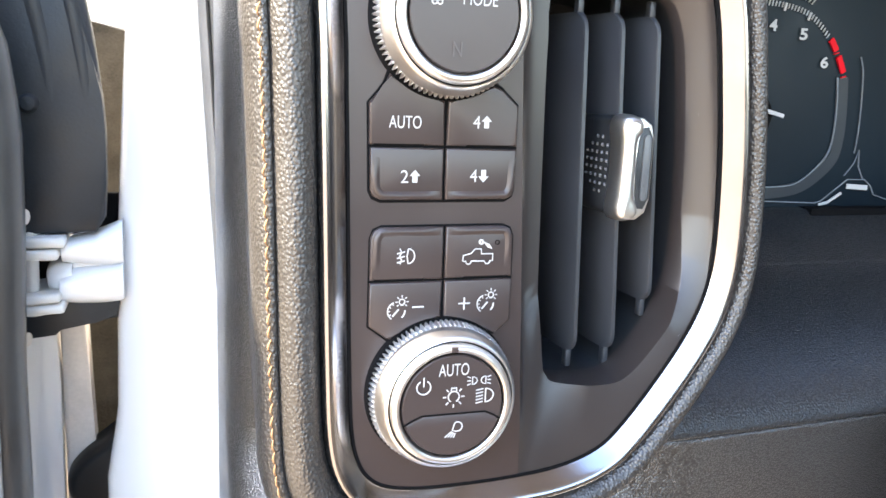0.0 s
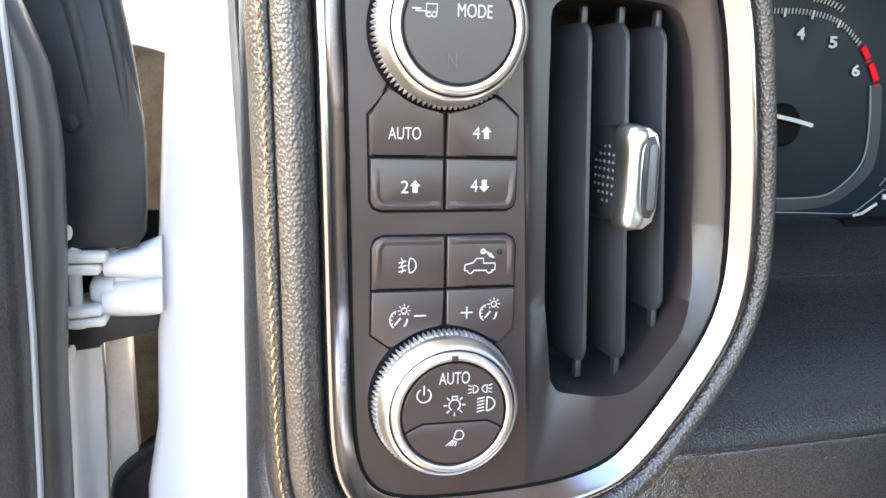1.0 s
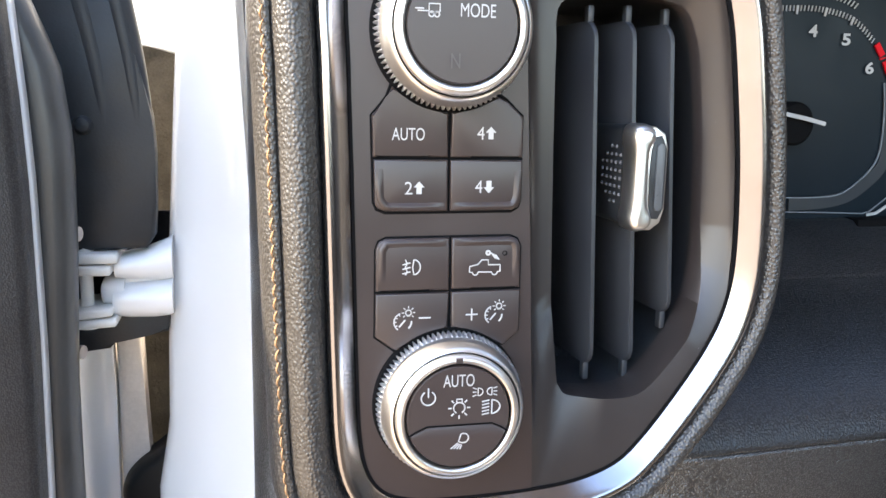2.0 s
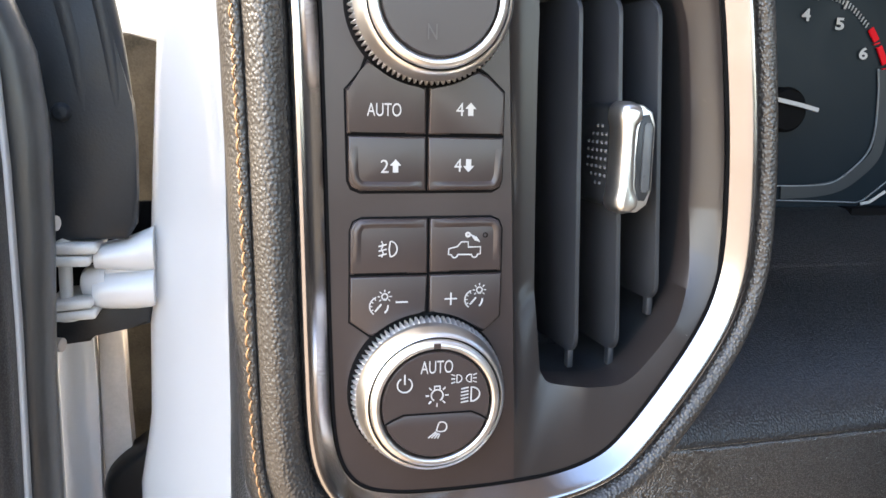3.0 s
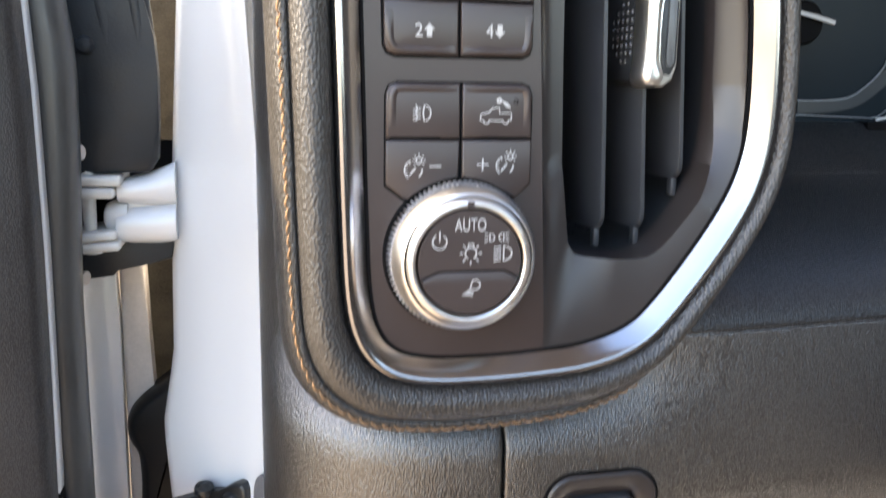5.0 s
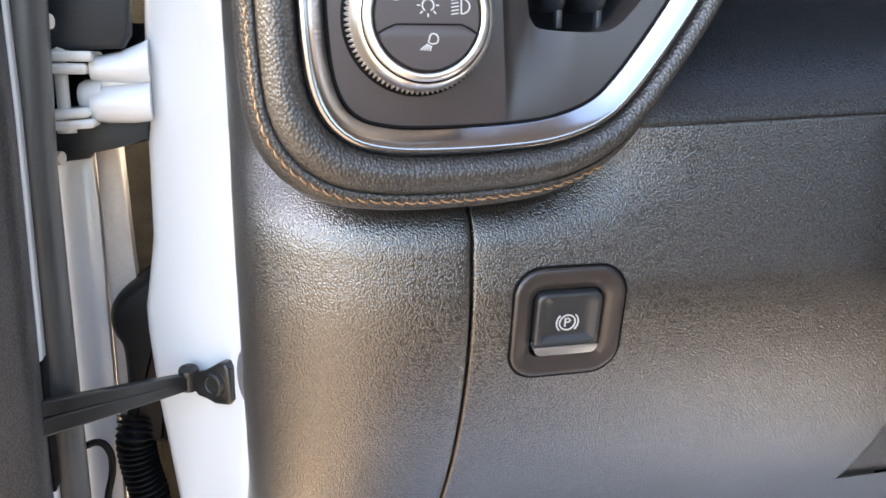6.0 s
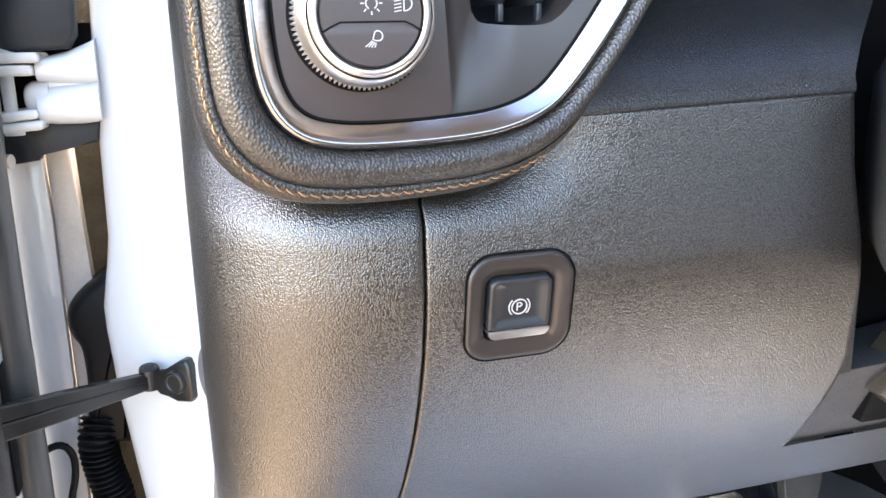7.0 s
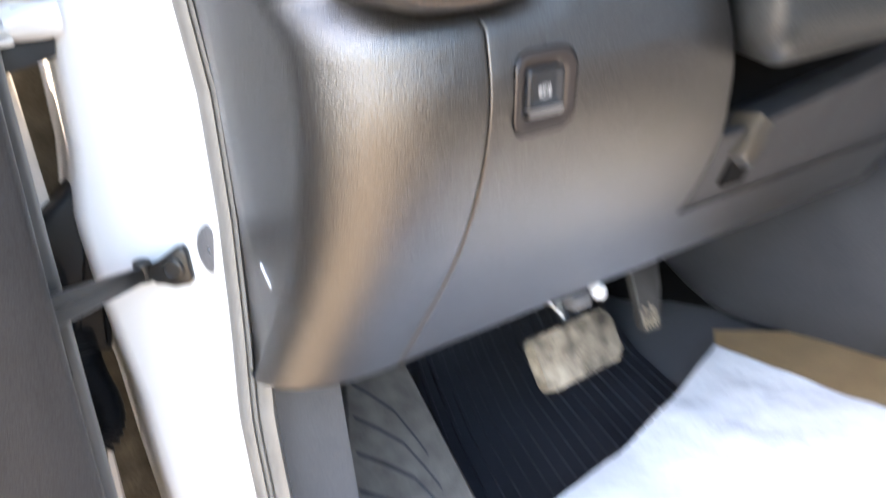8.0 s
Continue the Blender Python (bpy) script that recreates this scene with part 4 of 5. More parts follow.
skin_rows = [(0.0128, -0.0090, 0.0126, 0.0034, 0.0055), (0.0128, -0.0090, 0.0126, 0.0034, 0.0004), (0.0125, -0.0088, 0.0123, 0.0033, -0.0003), (0.0118, -0.0082, 0.0117, 0.0030, -0.0006),
             (0.0106, -0.0072, 0.0110, 0.0028, -0.0005), (0.0092, -0.0060, 0.0104, 0.0024, 0.0009), (0.0060, -0.0040, 0.0086, 0.0020, 0.0011)]
rows = skin(bm, [[(x, y, z) for x, z in rounded(-w, w, lo, hi, (r * 0.4, r * 0.4, r, r), 6)] for w, lo, hi, r, y in skin_rows])
bm.faces.new(rows[-1])
key = part("key", local(bm), M_BLACK, EPB, "dark dished key with a white brake symbol", sharp=50)
part("strip", local(prism(rounded(-0.0127, 0.0127, -0.0127, -0.0092, (0.0030, 0.0030, 0.0005, 0.0005)), -0.0008, 0.0050, 0.0006, 3)), M_SILVER, EPB, "thin chrome strip")
bm = bmesh.new()
ribbon(bm, arc(0, 0, 0.0031, 0, 360, 24), 0.0005, 0.0007, closed=False)
ribbon(bm, arc(0, 0, 0.0043, 135, 225, 10), 0.0005, 0.0007)
ribbon(bm, arc(0, 0, 0.0043, -45, 45, 10), 0.0005, 0.0007)
ribbon(bm, [(-0.0009, -0.0017), (-0.0009, 0.0017), (0.0004, 0.0017), (0.0011, 0.0009), (0.0004, 0.0001), (-0.0009, 0.0001)], 0.0005, 0.0007)
part("symbol", local(bm), M_MARK, key, sharp=80)

# ---- instrument cluster ----
M_GAUGE_LINE = material("gauge outline", (0.16, 0.18, 0.20), 0.4, vary=0.05)
cluster = empty("instrument_cluster", "dark instrument cluster with white figures and red band", "gauge", at=(0.33, 0.362, 1.20))
GY = 0.3620
part("face", box((0.262, GY, 1.195), (0.45, GY + 0.01, 1.36), 0.001), M_GAUGE, cluster)
bm = bmesh.new()
ribbon(bm, catmull([(0.3523, 1.2668), (0.3533, 1.2588), (0.3543, 1.2483), (0.3545, 1.2367), (0.3522, 1.2253), (0.3433, 1.2164), (0.3333, 1.2104), (0.3200, 1.2077), (0.3011, 1.2067)], 40, False), 0.0062, GY - 0.0012, 0.001)
part("rim", bm, M_GAUGE_RIM, cluster)
bm = bmesh.new()
ribbon(bm, catmull([(0.3485, 1.2670), (0.3503, 1.2527), (0.3505, 1.2359), (0.3472, 1.2258), (0.3377, 1.2167), (0.3283, 1.2115), (0.3142, 1.2102), (0.2978, 1.2101)], 40, False), 0.0005, GY - 0.0015, 0.0008)
part("rim_line", bm, M_GAUGE_LINE, cluster)
bm = bmesh.new()
for line in ([(0.3416, 1.2856), (0.3456, 1.2801)], [(0.3474, 1.2775), (0.3518, 1.2694)]):
    ribbon(bm, line, 0.0030, GY - 0.0016, 0.001)
for line in ([(0.3444, 1.2783), (0.3474, 1.2793)], [(0.3507, 1.2669), (0.3536, 1.2677)]):
    ribbon(bm, line, 0.0006, GY - 0.0016, 0.001)
part("red_band", bm, M_RED, cluster, "red warning band")
scale = catmull([(0.2859, 1.3014), (0.3033, 1.3021), (0.3132, 1.3013), (0.3217, 1.2997), (0.3282, 1.2973), (0.3343, 1.2932), (0.3399, 1.2882)], 30, False)
middle = np.array((0.3000, 1.2475))
for k, p in enumerate(scale):
    d = (middle - p) / np.linalg.norm(middle - p)
    d = np.array((d[0] * 0.5 - 0.12, d[1]))
    major = k in (5, 13, 21)
    bm = bmesh.new()
    ribbon(bm, [p, p + d / np.linalg.norm(d) * (0.0040 if major else 0.0026)], 0.0011 if major else 0.00045, GY - 0.0016, 0.0006)
    part("scale_mark", bm, M_MARK, cluster)
for k in range(9):
    bm = bmesh.new()
    ribbon(bm, [(0.3119 + k * 0.0021, 1.3080 - 0.00006 * k * k), (0.3108 + k * 0.0020, 1.3056 - 0.00006 * k * k)], 0.0005, GY - 0.0016, 0.0006)
    part("scale_mark", bm, M_MARK, cluster)
for ch, x, z in (("4", 0.3053, 1.2905), ("5", 0.3240, 1.2871), ("6", 0.3388, 1.2740)):
    part("figure", lettering(ch, x, z, 0.0057, GY - 0.0016, 0.0047, 0.03), M_MARK, cluster, sharp=80)
bm = bmesh.new()
ribbon(bm, catmull([(0.3617, 1.2778), (0.3642, 1.2708), (0.3657, 1.2571), (0.3664, 1.2402), (0.3657, 1.2282)], 24, False), 0.00035, GY - 0.0016, 0.0006)
ribbon(bm, [(0.3610, 1.2164), (0.3665, 1.2232), (0.3687, 1.2301), (0.3696, 1.2211), (0.3736, 1.2146)], 0.00030, GY - 0.0016, 0.0006)
ribbon(bm, [(0.2962, 1.2031), (0.3161, 1.2027), (0.3442, 1.2018), (0.3479, 1.2027), (0.3638, 1.2143), (0.3753, 1.2143), (0.3797, 1.2109), (0.3825, 1.2062), (0.3918, 1.2036)], 0.00045, GY - 0.0013, 0.0006)
part("outline", bm, M_GAUGE_LINE, cluster)
part("hub", lathe(0.2965, 1.2465, [(0.0105, GY), (0.0105, GY - 0.006), (0.0092, GY - 0.0075), (0.0001, GY - 0.0078)], 48), M_GAP, cluster, "round black needle hub")
bm = bmesh.new()
ribbon(bm, [(0.286, 1.2515), (0.3000, 1.2490), (0.3105, 1.2466)], 0.0019, GY - 0.0105, 0.0012)
part("needle", bm, M_MARK, cluster, "white needle")
bm = bmesh.new()
ribbon(bm, [(0.3465, 1.2011), (0.3517, 1.2020), (0.3603, 1.2072)], 0.0014, GY - 0.0018, 0.0006)
part("bright_flash", bm, M_MARK, cluster)
bm = bmesh.new()
ribbon(bm, [(0.3633, 1.2108), (0.3771, 1.2100)], 0.0026, GY - 0.0018, 0.0006)
part("badge_bar", bm, M_MARK, cluster)

M_LEVER = material("dusty grey plastic", (0.036, 0.032, 0.026), 0.42, vary=0.45, vary_scale=50, grain=0.2, grain_scale=700, kind="noise")

# ---- steering column shroud and its lever ----
shroud = empty("steering_column_shroud", "grey moulded shroud under the steering column", "column shroud", at=(0.46, 0.3, 1.03))


def slanted(bm, k, kz, z0):
    """Leans a shell's side away to the right, backwards and upwards."""
    for v in bm.verts:
        v.co.x += max(0.0, v.co.y - 0.212) * k + max(0.0, v.co.z - z0) * kz
    return bm


part("lower_shell", slanted(box((0.290, 0.212, 1.042), (0.56, 0.332, 1.165), 0.034, 6, (4, 0, 0)), 0.75, 0.5, 1.13), M_SHROUD, shroud, sharp=60)
part("upper_shell", slanted(box((0.350, 0.220, 1.166), (0.556, 0.332, 1.235), 0.03, 5, (4, 0, 0)), 0.75, 0.5, 1.16), M_SHROUD, shroud, sharp=60)
lever = empty("column_lever", "dusty grey tilt lever under the steering column", "lever", at=(0.395, 0.29, 0.965))
bm = prism([(0.3765, 0.9705), (0.3960, 0.9570), (0.4070, 0.9900), (0.3840, 1.0015)], 0.3000, 0.3260, 0.0030, 3)
for v in bm.verts:
    v.co.y -= 0.45 * (v.co.z - 0.956)
part("arm", bm, M_LEVER, lever, sharp=40)
# black piece laid over the trim to give a recess its shade
bm = bmesh.new()
slot = [(0.3900, 0.3225, 0.9420), (0.3925, 0.3235, 0.9405), (0.4150, 0.3235, 0.9400), (0.4130, 0.3000, 0.9760), (0.3830, 0.2955, 0.9880), (0.3780, 0.2980, 0.9840)]
tip = skin(bm, [[(x, y + d, z) for x, y, z in slot] for d in (0.012, -0.0015)])
bm.faces.new(tip[-1])
part("slot", bm, M_GAP, lever, "black triangle for a shaded recess", sharp=40)

# ---- footwell ----
kick = tagged(part("kick_panel", box((0.048, 0.500, 0.40), (0.060, 0.90, 0.90), 0.003), M_GREY), "grey plastic kick panel below the dashboard end", "kick panel")
part("cowl_side", box((0.060, 0.503, 0.40), (0.130, 0.515, 0.868), 0.005), M_GREY, kick)
floor_ = tagged(part("floor", box((0.02, -1.2, 0.50), (1.7, 1.1, 0.566), 0.0), M_CARPET), kind="structure")
toe = tagged(part("firewall", box((0.03, 0.93, 0.5), (1.7, 0.96, 1.3), 0.0), M_CARPET), kind="structure")

mat_ob = empty("floor_mat", "black ribbed rubber floor mat", "floor mat", at=(0.45, 0.6, 0.567))
MAT = [(0.1, 0.572), (0.55, 0.573), (0.70, 0.580), (0.80, 0.612), (0.95, 0.70)]
MAT_SLANT = 0.40  # the mat lies askew to the dash
bm = bmesh.new()
skin(bm, [[(x + (y - 0.55) * MAT_SLANT, y, z) for x in np.linspace(0.22, 0.632, 6)] for y, z in MAT], closed=False)
part("sheet", bm, M_MAT, mat_ob)
for k in range(22):
    x = 0.232 + k * 0.0185
    bm = bmesh.new()
    skin(bm, [[(x + dx + (y - 0.55) * MAT_SLANT, y, z + dz) for dx, dz in ((-0.0035, 0.0), (-0.0022, 0.004), (0.0022, 0.004), (0.0035, 0.0))] for y, z in MAT], closed=False)
    part("rib", bm, M_MAT, mat_ob)

rest = empty("footrest", "grey plastic footrest with slanting grooves", "footrest", at=(0.22, 0.62, 0.575))
RC = [Vector(p) for p in ((0.150, 0.575, 0.606), (0.284, 0.560, 0.599), (0.306, 0.700, 0.697), (0.228, 0.702, 0.704))]
RN = (RC[1] - RC[0]).cross(RC[3] - RC[0]).normalized()


def on_rest(u, v, lift=0.0):
    return RC[0].lerp(RC[1], u).lerp(RC[3].lerp(RC[2], u), v) + RN * lift


bm = bmesh.new()
rr = [[tuple(on_rest(u, v, l)) for u, l in ((-0.05, -0.03), (-0.04, -0.004), (0.0, 0.0), (0.25, 0.0), (0.5, 0.0), (0.75, 0.0), (1.0, 0.0), (1.03, -0.004), (1.04, -0.03))] for v in (-0.25, 0.0, 0.3, 0.6, 1.0, 1.35)]
skin(bm, rr, closed=False)
part("pad", bm, M_REST, rest, sharp=40)
# dark strips standing proud, in place of the grooves' shade
for k in range(5):
    v = 1.02 - k * 0.24
    bm = bmesh.new()
    pts = [on_rest(u, v - dv, 0.001) for u, dv in ((0.06, 0.02), (0.36, 0.16), (0.58, 0.30), (0.72, 0.52), (0.78, 0.66))]
    wv = (RC[3] - RC[0]).normalized() * 0.0024
    skin(bm, [[tuple(p - wv) for p in pts], [tuple(p + RN * 0.0006) for p in pts], [tuple(p + wv) for p in pts]], closed=False)
    part("groove", bm, M_MAT, rest)

brake = empty("brake_pedal", "worn rubber brake pedal on a black arm", "pedal", at=(0.45, 0.57, 0.68))
pm = Matrix.Translation((0.4500, 0.5680, 0.7080)) @ pose(0, 0, 0, -24, 3, 6)
bm = prism(rounded(-0.066, 0.066, -0.031, 0.031, 0.012), -0.010, 0.006, 0.005, 3)
bmesh.ops.transform(bm, matrix=pm, verts=bm.verts)
part("pad", bm, M_PEDAL, brake, "dusty worn rubber pad")
for k in range(6):
    bm = box((random.uniform(-0.050, 0.0), -0.0120, -0.0265 + k * 0.0095), (0.060, -0.009, -0.0215 + k * 0.0095), 0.0014)
    bmesh.ops.transform(bm, matrix=pm, verts=bm.verts)
    part("rib", bm, M_PEDAL, brake)
part("arm", tube([(0.455, 0.575, 0.712), (0.46, 0.60, 0.76), (0.455, 0.63, 0.84), (0.45, 0.66, 0.95)], 0.009, 8, 12), M_STEELBLACK, brake)
gas = empty("accelerator_pedal", "dusty black accelerator pedal hanging from the firewall", "pedal", at=(0.56, 0.57, 0.69))
def lean(bm):
    for v in bm.verts:
        v.co.y += 0.3 * (v.co.z - 0.70)
    return bm


part("pad", lean(prism([(0.5460, 0.7010), (0.5690, 0.6995), (0.5735, 0.7050), (0.5890, 0.7480), (0.5990, 0.7850), (0.5480, 0.7900), (0.5475, 0.7500), (0.5440, 0.7060)], 0.546, 0.558, 0.003, 3)), M_GAS, gas)
for k in range(5):
    part("rib", lean(box((0.5455 + k * 0.0055, 0.5440, 0.7050), (0.5485 + k * 0.0055, 0.5475, 0.7260 + 0.005 * (k % 2)), 0.0012)), M_PEDAL, gas, "worn pale rib")
part("arm", tube([(0.557, 0.58, 0.78), (0.555, 0.61, 0.85), (0.55, 0.66, 0.95)], 0.008, 8, 10), M_STEELBLACK, gas)

plug = empty("wiring_plug", "small white plug with wire under the dashboard", "plug", at=(0.33, 0.405, 0.845))
part("body", box((0.3255, 0.400, 0.846), (0.3420, 0.413, 0.860), 0.0055, 3, (0, 20, 10)), M_PAINT, plug)
part("clip", box((0.300, 0.400, 0.846), (0.320, 0.415, 0.858), 0.002), M_GREY, plug)
part("wire", tube([(0.2800, 0.414, 0.860), (0.2863, 0.411, 0.8525), (0.2958, 0.410, 0.8408)], 0.0010, 6, 10), M_PAINT, plug)

console = empty("center_console", "dark grey centre console side beside the footwell", "console", at=(0.9, 0.3, 0.567))
ys = np.linspace(-0.4, 0.98, 40)
zb = lambda y: float(np.interp(y, [-0.4, 0.53, 0.57, 0.60, 0.625, 0.66, 0.693, 0.75, 0.85, 0.98], [0.634, 0.628, 0.630, 0.636, 0.645, 0.664, 0.688, 0.74, 0.84, 0.95]))  # noqa: E731
bm = bmesh.new()
skin(bm, [[(0.768, y, zb(y) + 0.002) for y in ys], [(0.758, y, zb(y) + 0.006) for y in ys], [(0.752, y, zb(y) + 0.020) for y in ys], [(0.750, y, zb(y) + 0.06) for y in ys], [(0.752, y, zb(y) + 0.13) for y in ys],
          [(0.765, y, zb(y) + 0.22) for y in ys], [(0.80, y, zb(y) + 0.27) for y in ys], [(1.05, y, zb(y) + 0.28) for y in ys]], closed=False)
part("side_panel", bm, M_CONSOLE, console, sharp=60)
# black strip put in for the shadow line below the console
bm = bmesh.new()
skin(bm, [[(0.790, y, 0.60) for y in ys], [(0.785, y, zb(y) + 0.002) for y in ys], [(0.766, y, zb(y) + 0.0025) for y in ys]], closed=False)
part("base_skirt", bm, M_GAP, console)
bm = bmesh.new()
skin(bm, [[(x + (y - 0.55) * MAT_SLANT, y, z) for x, z in ((0.630, 0.567), (0.640, 0.580), (0.680, 0.598), (0.725, 0.622), (0.790, 0.640), (0.86, 0.645))] for y in np.linspace(0.0, 0.98, 20)], closed=False)
tagged(part("tunnel_trim", bm, M_GREY, sharp=60), "grey moulded tunnel side beside the pedals", "tunnel trim")

paper = empty("paper_mat", "white paper floor mat with a folded kraft edge", "paper mat", at=(0.5, 0.3, 0.575))
bm = bmesh.new()
rows_ = []
PX = [0.09, 0.25, 0.345, 0.44, 0.53, 0.60, 0.673]
PY = [0.43, 0.475, 0.494, 0.495, 0.505, 0.525, 0.548]
PZ = [0.592, 0.597, 0.599, 0.610, 0.630, 0.638, 0.641]
for i in range(37):
    v = i / 36
    rows_.append([])
    for j in range(33):
        u = j / 32
        xu = 0.09 + 0.583 * u
        y1, z1 = float(np.interp(xu, PX, PY)), float(np.interp(xu, PX, PZ))
        x = xu - 0.045 * (1 - v) * u
        y = 0.12 + v * (y1 - 0.12)
        z = z1 + 0.008 * noise.noise(Vector((x * 7, y * 7, 0.4))) + 0.003 * noise.noise(Vector((x * 23, y * 21, 2.4)))
        rows_[-1].append((x, y, z))
skin(bm, rows_, closed=False)
part("sheet", bm, M_PAPER, paper)
edge = [r[-1] for r in rows_]
bm = bmesh.new()
skin(bm, [[(x, y, z + 0.0015) for x, y, z in edge], [(x + 0.030 + 0.33 * (1 - i / 36), y + 0.024, z + 0.004) for i, (x, y, z) in enumerate(edge)]], closed=False)
bmesh.ops.solidify(bm, geom=bm.faces[:], thickness=0.001)
part("kraft_edge", bm, M_KRAFT, paper, "folded tan kraft paper edge")

# ---- body side: door pillar, seal, hinge, check strap, wiring boot ----
pillar = empty("door_pillar", "white painted door hinge pillar of the truck", "door pillar", kind="structure", at=(0.0, 0.56, 0.5))


def pillar_section(z):
    xl = float(np.interp(z, [0.40, 0.70, 0.76, 0.834, 0.916, 0.979, 1.03, 1.139, 1.222, 1.308, 1.45], [0.010, -0.004, -0.008, -0.011, -0.020, -0.024, -0.015, -0.012, -0.007, -0.001, 0.004]))
    xs = float(np.interp(z, [0.40, 0.824, 0.90, 0.980, 1.070, 1.161, 1.45], [0.028, 0.034, 0.041, 0.0475, 0.0520, 0.0450, 0.030]))
    return [(xs + 0.012, 0.480), (xs, 0.474), (xs - 0.002, 0.482), (xs - 0.006, 0.505), (0.6 * xs + 0.4 * xl + 0.004, 0.536), (0.3 * xs + 0.7 * xl, 0.554), (xl + 0.004, 0.560), (xl, 0.566), (xl - 0.0015, 0.575), (xl, 0.60), (xl + 0.004, 0.66), (xl + 0.02, 0.67)]


bm = bmesh.new()
skin(bm, [[(x, y, z) for x, y in pillar_section(z)] for z in np.linspace(0.40, 1.45, 64)], closed=False)
part("panel", bm, M_PAINT, pillar, sharp=70)
part("plug", lathe(0.0, 0.0, [(0.001, -0.0016), (0.008, -0.0016), (0.0105, -0.001), (0.011, 0.002)], 32), M_GREY, pillar, "oval grey rubber plug").matrix_basis = (
    Matrix.Translation(Vector((0.0415, 0.4925, 0.955)) - pillar.location) @ pose(0, 0, 0, 0, 0, -58) @ Matrix.Diagonal((1.0, 1.0, 1.7, 1.0)))

seal = empty("door_seal", "grey rubber door opening weatherstrip", "weatherstrip", at=(0.05, 0.47, 0.5))


def seal_x(z):
    return float(np.interp(z, [0.40, 0.824, 0.838, 0.90, 0.980, 1.063, 1.161, 1.45], [0.0385, 0.0385, 0.0392, 0.046, 0.0525, 0.0555, 0.0490, 0.034]))


def seal_strip(name, z0, z1, prof, mat, label=""):
    bm = bmesh.new()
    skin(bm, [[(seal_x(z) + dx, y, z) for dx, y in prof] for z in np.linspace(z0, z1, 50)], closed=False)
    return part(name, bm, mat, seal, label, sharp=60)


M_LIP = material("grey weatherstrip", (0.15, 0.145, 0.135), 0.36, vary=0.12, vary_scale=40, rough_vary=0.06)
seal_strip("lip", 0.40, 1.45, [(-0.0062, 0.478), (-0.0066, 0.470), (-0.0050, 0.465), (-0.0025, 0.463), (-0.0010, 0.465), (-0.0006, 0.470)], M_LIP, "grey rubber lip")
seal_strip("bead", 0.40, 1.45, [(-0.0008, 0.472), (-0.0004, 0.465), (0.0014, 0.462), (0.0034, 0.464), (0.0040, 0.474)], M_LIP)
seal_strip("sill_trim", 0.40, 0.865, [(0.0042, 0.474), (0.0044, 0.462), (0.0120, 0.456), (0.0165, 0.462), (0.0170, 0.51)], M_LIP)

strap = empty("door_check_strap", "black steel door check strap bolted to the pillar", "check strap", at=(0.0, 0.5, 0.93))
A, B = Vector((-0.0790, 0.4540, 0.9550)), Vector((0.0020, 0.5350, 0.9395))


def strap_bar(name, o0, o1, w, h):
    d = (B - A).normalized()
    up = Vector((0, 0, 1))
    side = d.cross(up).normalized()
    bm = bmesh.new()
    rings = []
    for p, k in ((A + o0, 1.25), (A.lerp(B, 0.35) + o0.lerp(o1, 0.35), 1.1), (A.lerp(B, 0.8) + o0.lerp(o1, 0.8), 0.85), (B + o1, 0.7)):
        rings.append([tuple(p + side * sx * w * 0.5 + up * sz * h * 0.5 * k) for sx, sz in ((-1, -0.8), (-0.8, -1), (0.8, -1), (1, -0.8), (1, 0.8), (0.8, 1), (-0.8, 1), (-1, 0.8))])
    rows = skin(bm, rings)
    bm.faces.new(rows[0][::-1])
    bm.faces.new(rows[-1])
    return part(name, bm, M_STEELBLACK, strap, sharp=30)


strap_bar("upper_bar", Vector((0, 0, 0.0055)), Vector((0, 0, 0.0026)), 0.007, 0.0078)
strap_bar("lower_bar", Vector((0, 0, -0.0060)), Vector((0, 0, -0.0026)), 0.007, 0.0088)
strap_bar("web", Vector((0, 0.0015, -0.001)), Vector((0, 0.0015, 0.0)), 0.004, 0.014)
part("pivot", tube([(0.0030, 0.5350, 0.9330), (0.0030, 0.5350, 0.9465)], 0.0052, 16, 4), M_STEELBLACK, strap)
part("pivot_cap", lathe(0, 0, [(0.0001, -0.0022), (0.0036, -0.0021), (0.0040, -0.0028), (0.0062, -0.0026), (0.0068, -0.0012), (0.0068, 0.001)], 24), M_STEELBLACK, strap).matrix_basis = (
    Matrix.Translation(Vector((0.0030, 0.5350, 0.9462)) - strap.location) @ pose(0, 0, 0, -78, 0, 0))
part("bracket", prism([(-0.0240, -0.0040), (-0.0140, -0.0065), (-0.0085, -0.0120), (-0.0030, -0.0145), (0.0080, -0.0145), (0.0125, -0.0110), (0.0135, 0.0110), (0.0110, 0.0150), (0.0050, 0.0148), (-0.0080, 0.0085), (-0.0140, 0.0045), (-0.0240, 0.0035)], -0.004, 0.010, 0.0026, 3), M_STEELBLACK, strap).matrix_basis = (
    Matrix.Translation(Vector((0.0225, 0.5225, 0.9415)) - strap.location) @ pose(0, 0, 0, 0, -6, -40))
part("bolt", lathe(0, 0, [(0.0001, -0.0030), (0.0052, -0.0030), (0.0060, -0.0038), (0.0074, -0.0034), (0.0080, -0.0018), (0.0082, 0.0), (0.0100, 0.0004), (0.0102, 0.003)], 28), M_STEELBLACK, strap, "round black bolt head").matrix_basis = (
    Matrix.Translation(Vector((0.0225, 0.5225, 0.9420)) - strap.location) @ pose(0, 0, 0, 0, 0, -40) @ Matrix.Translation((0.001, -0.0042, 0)))

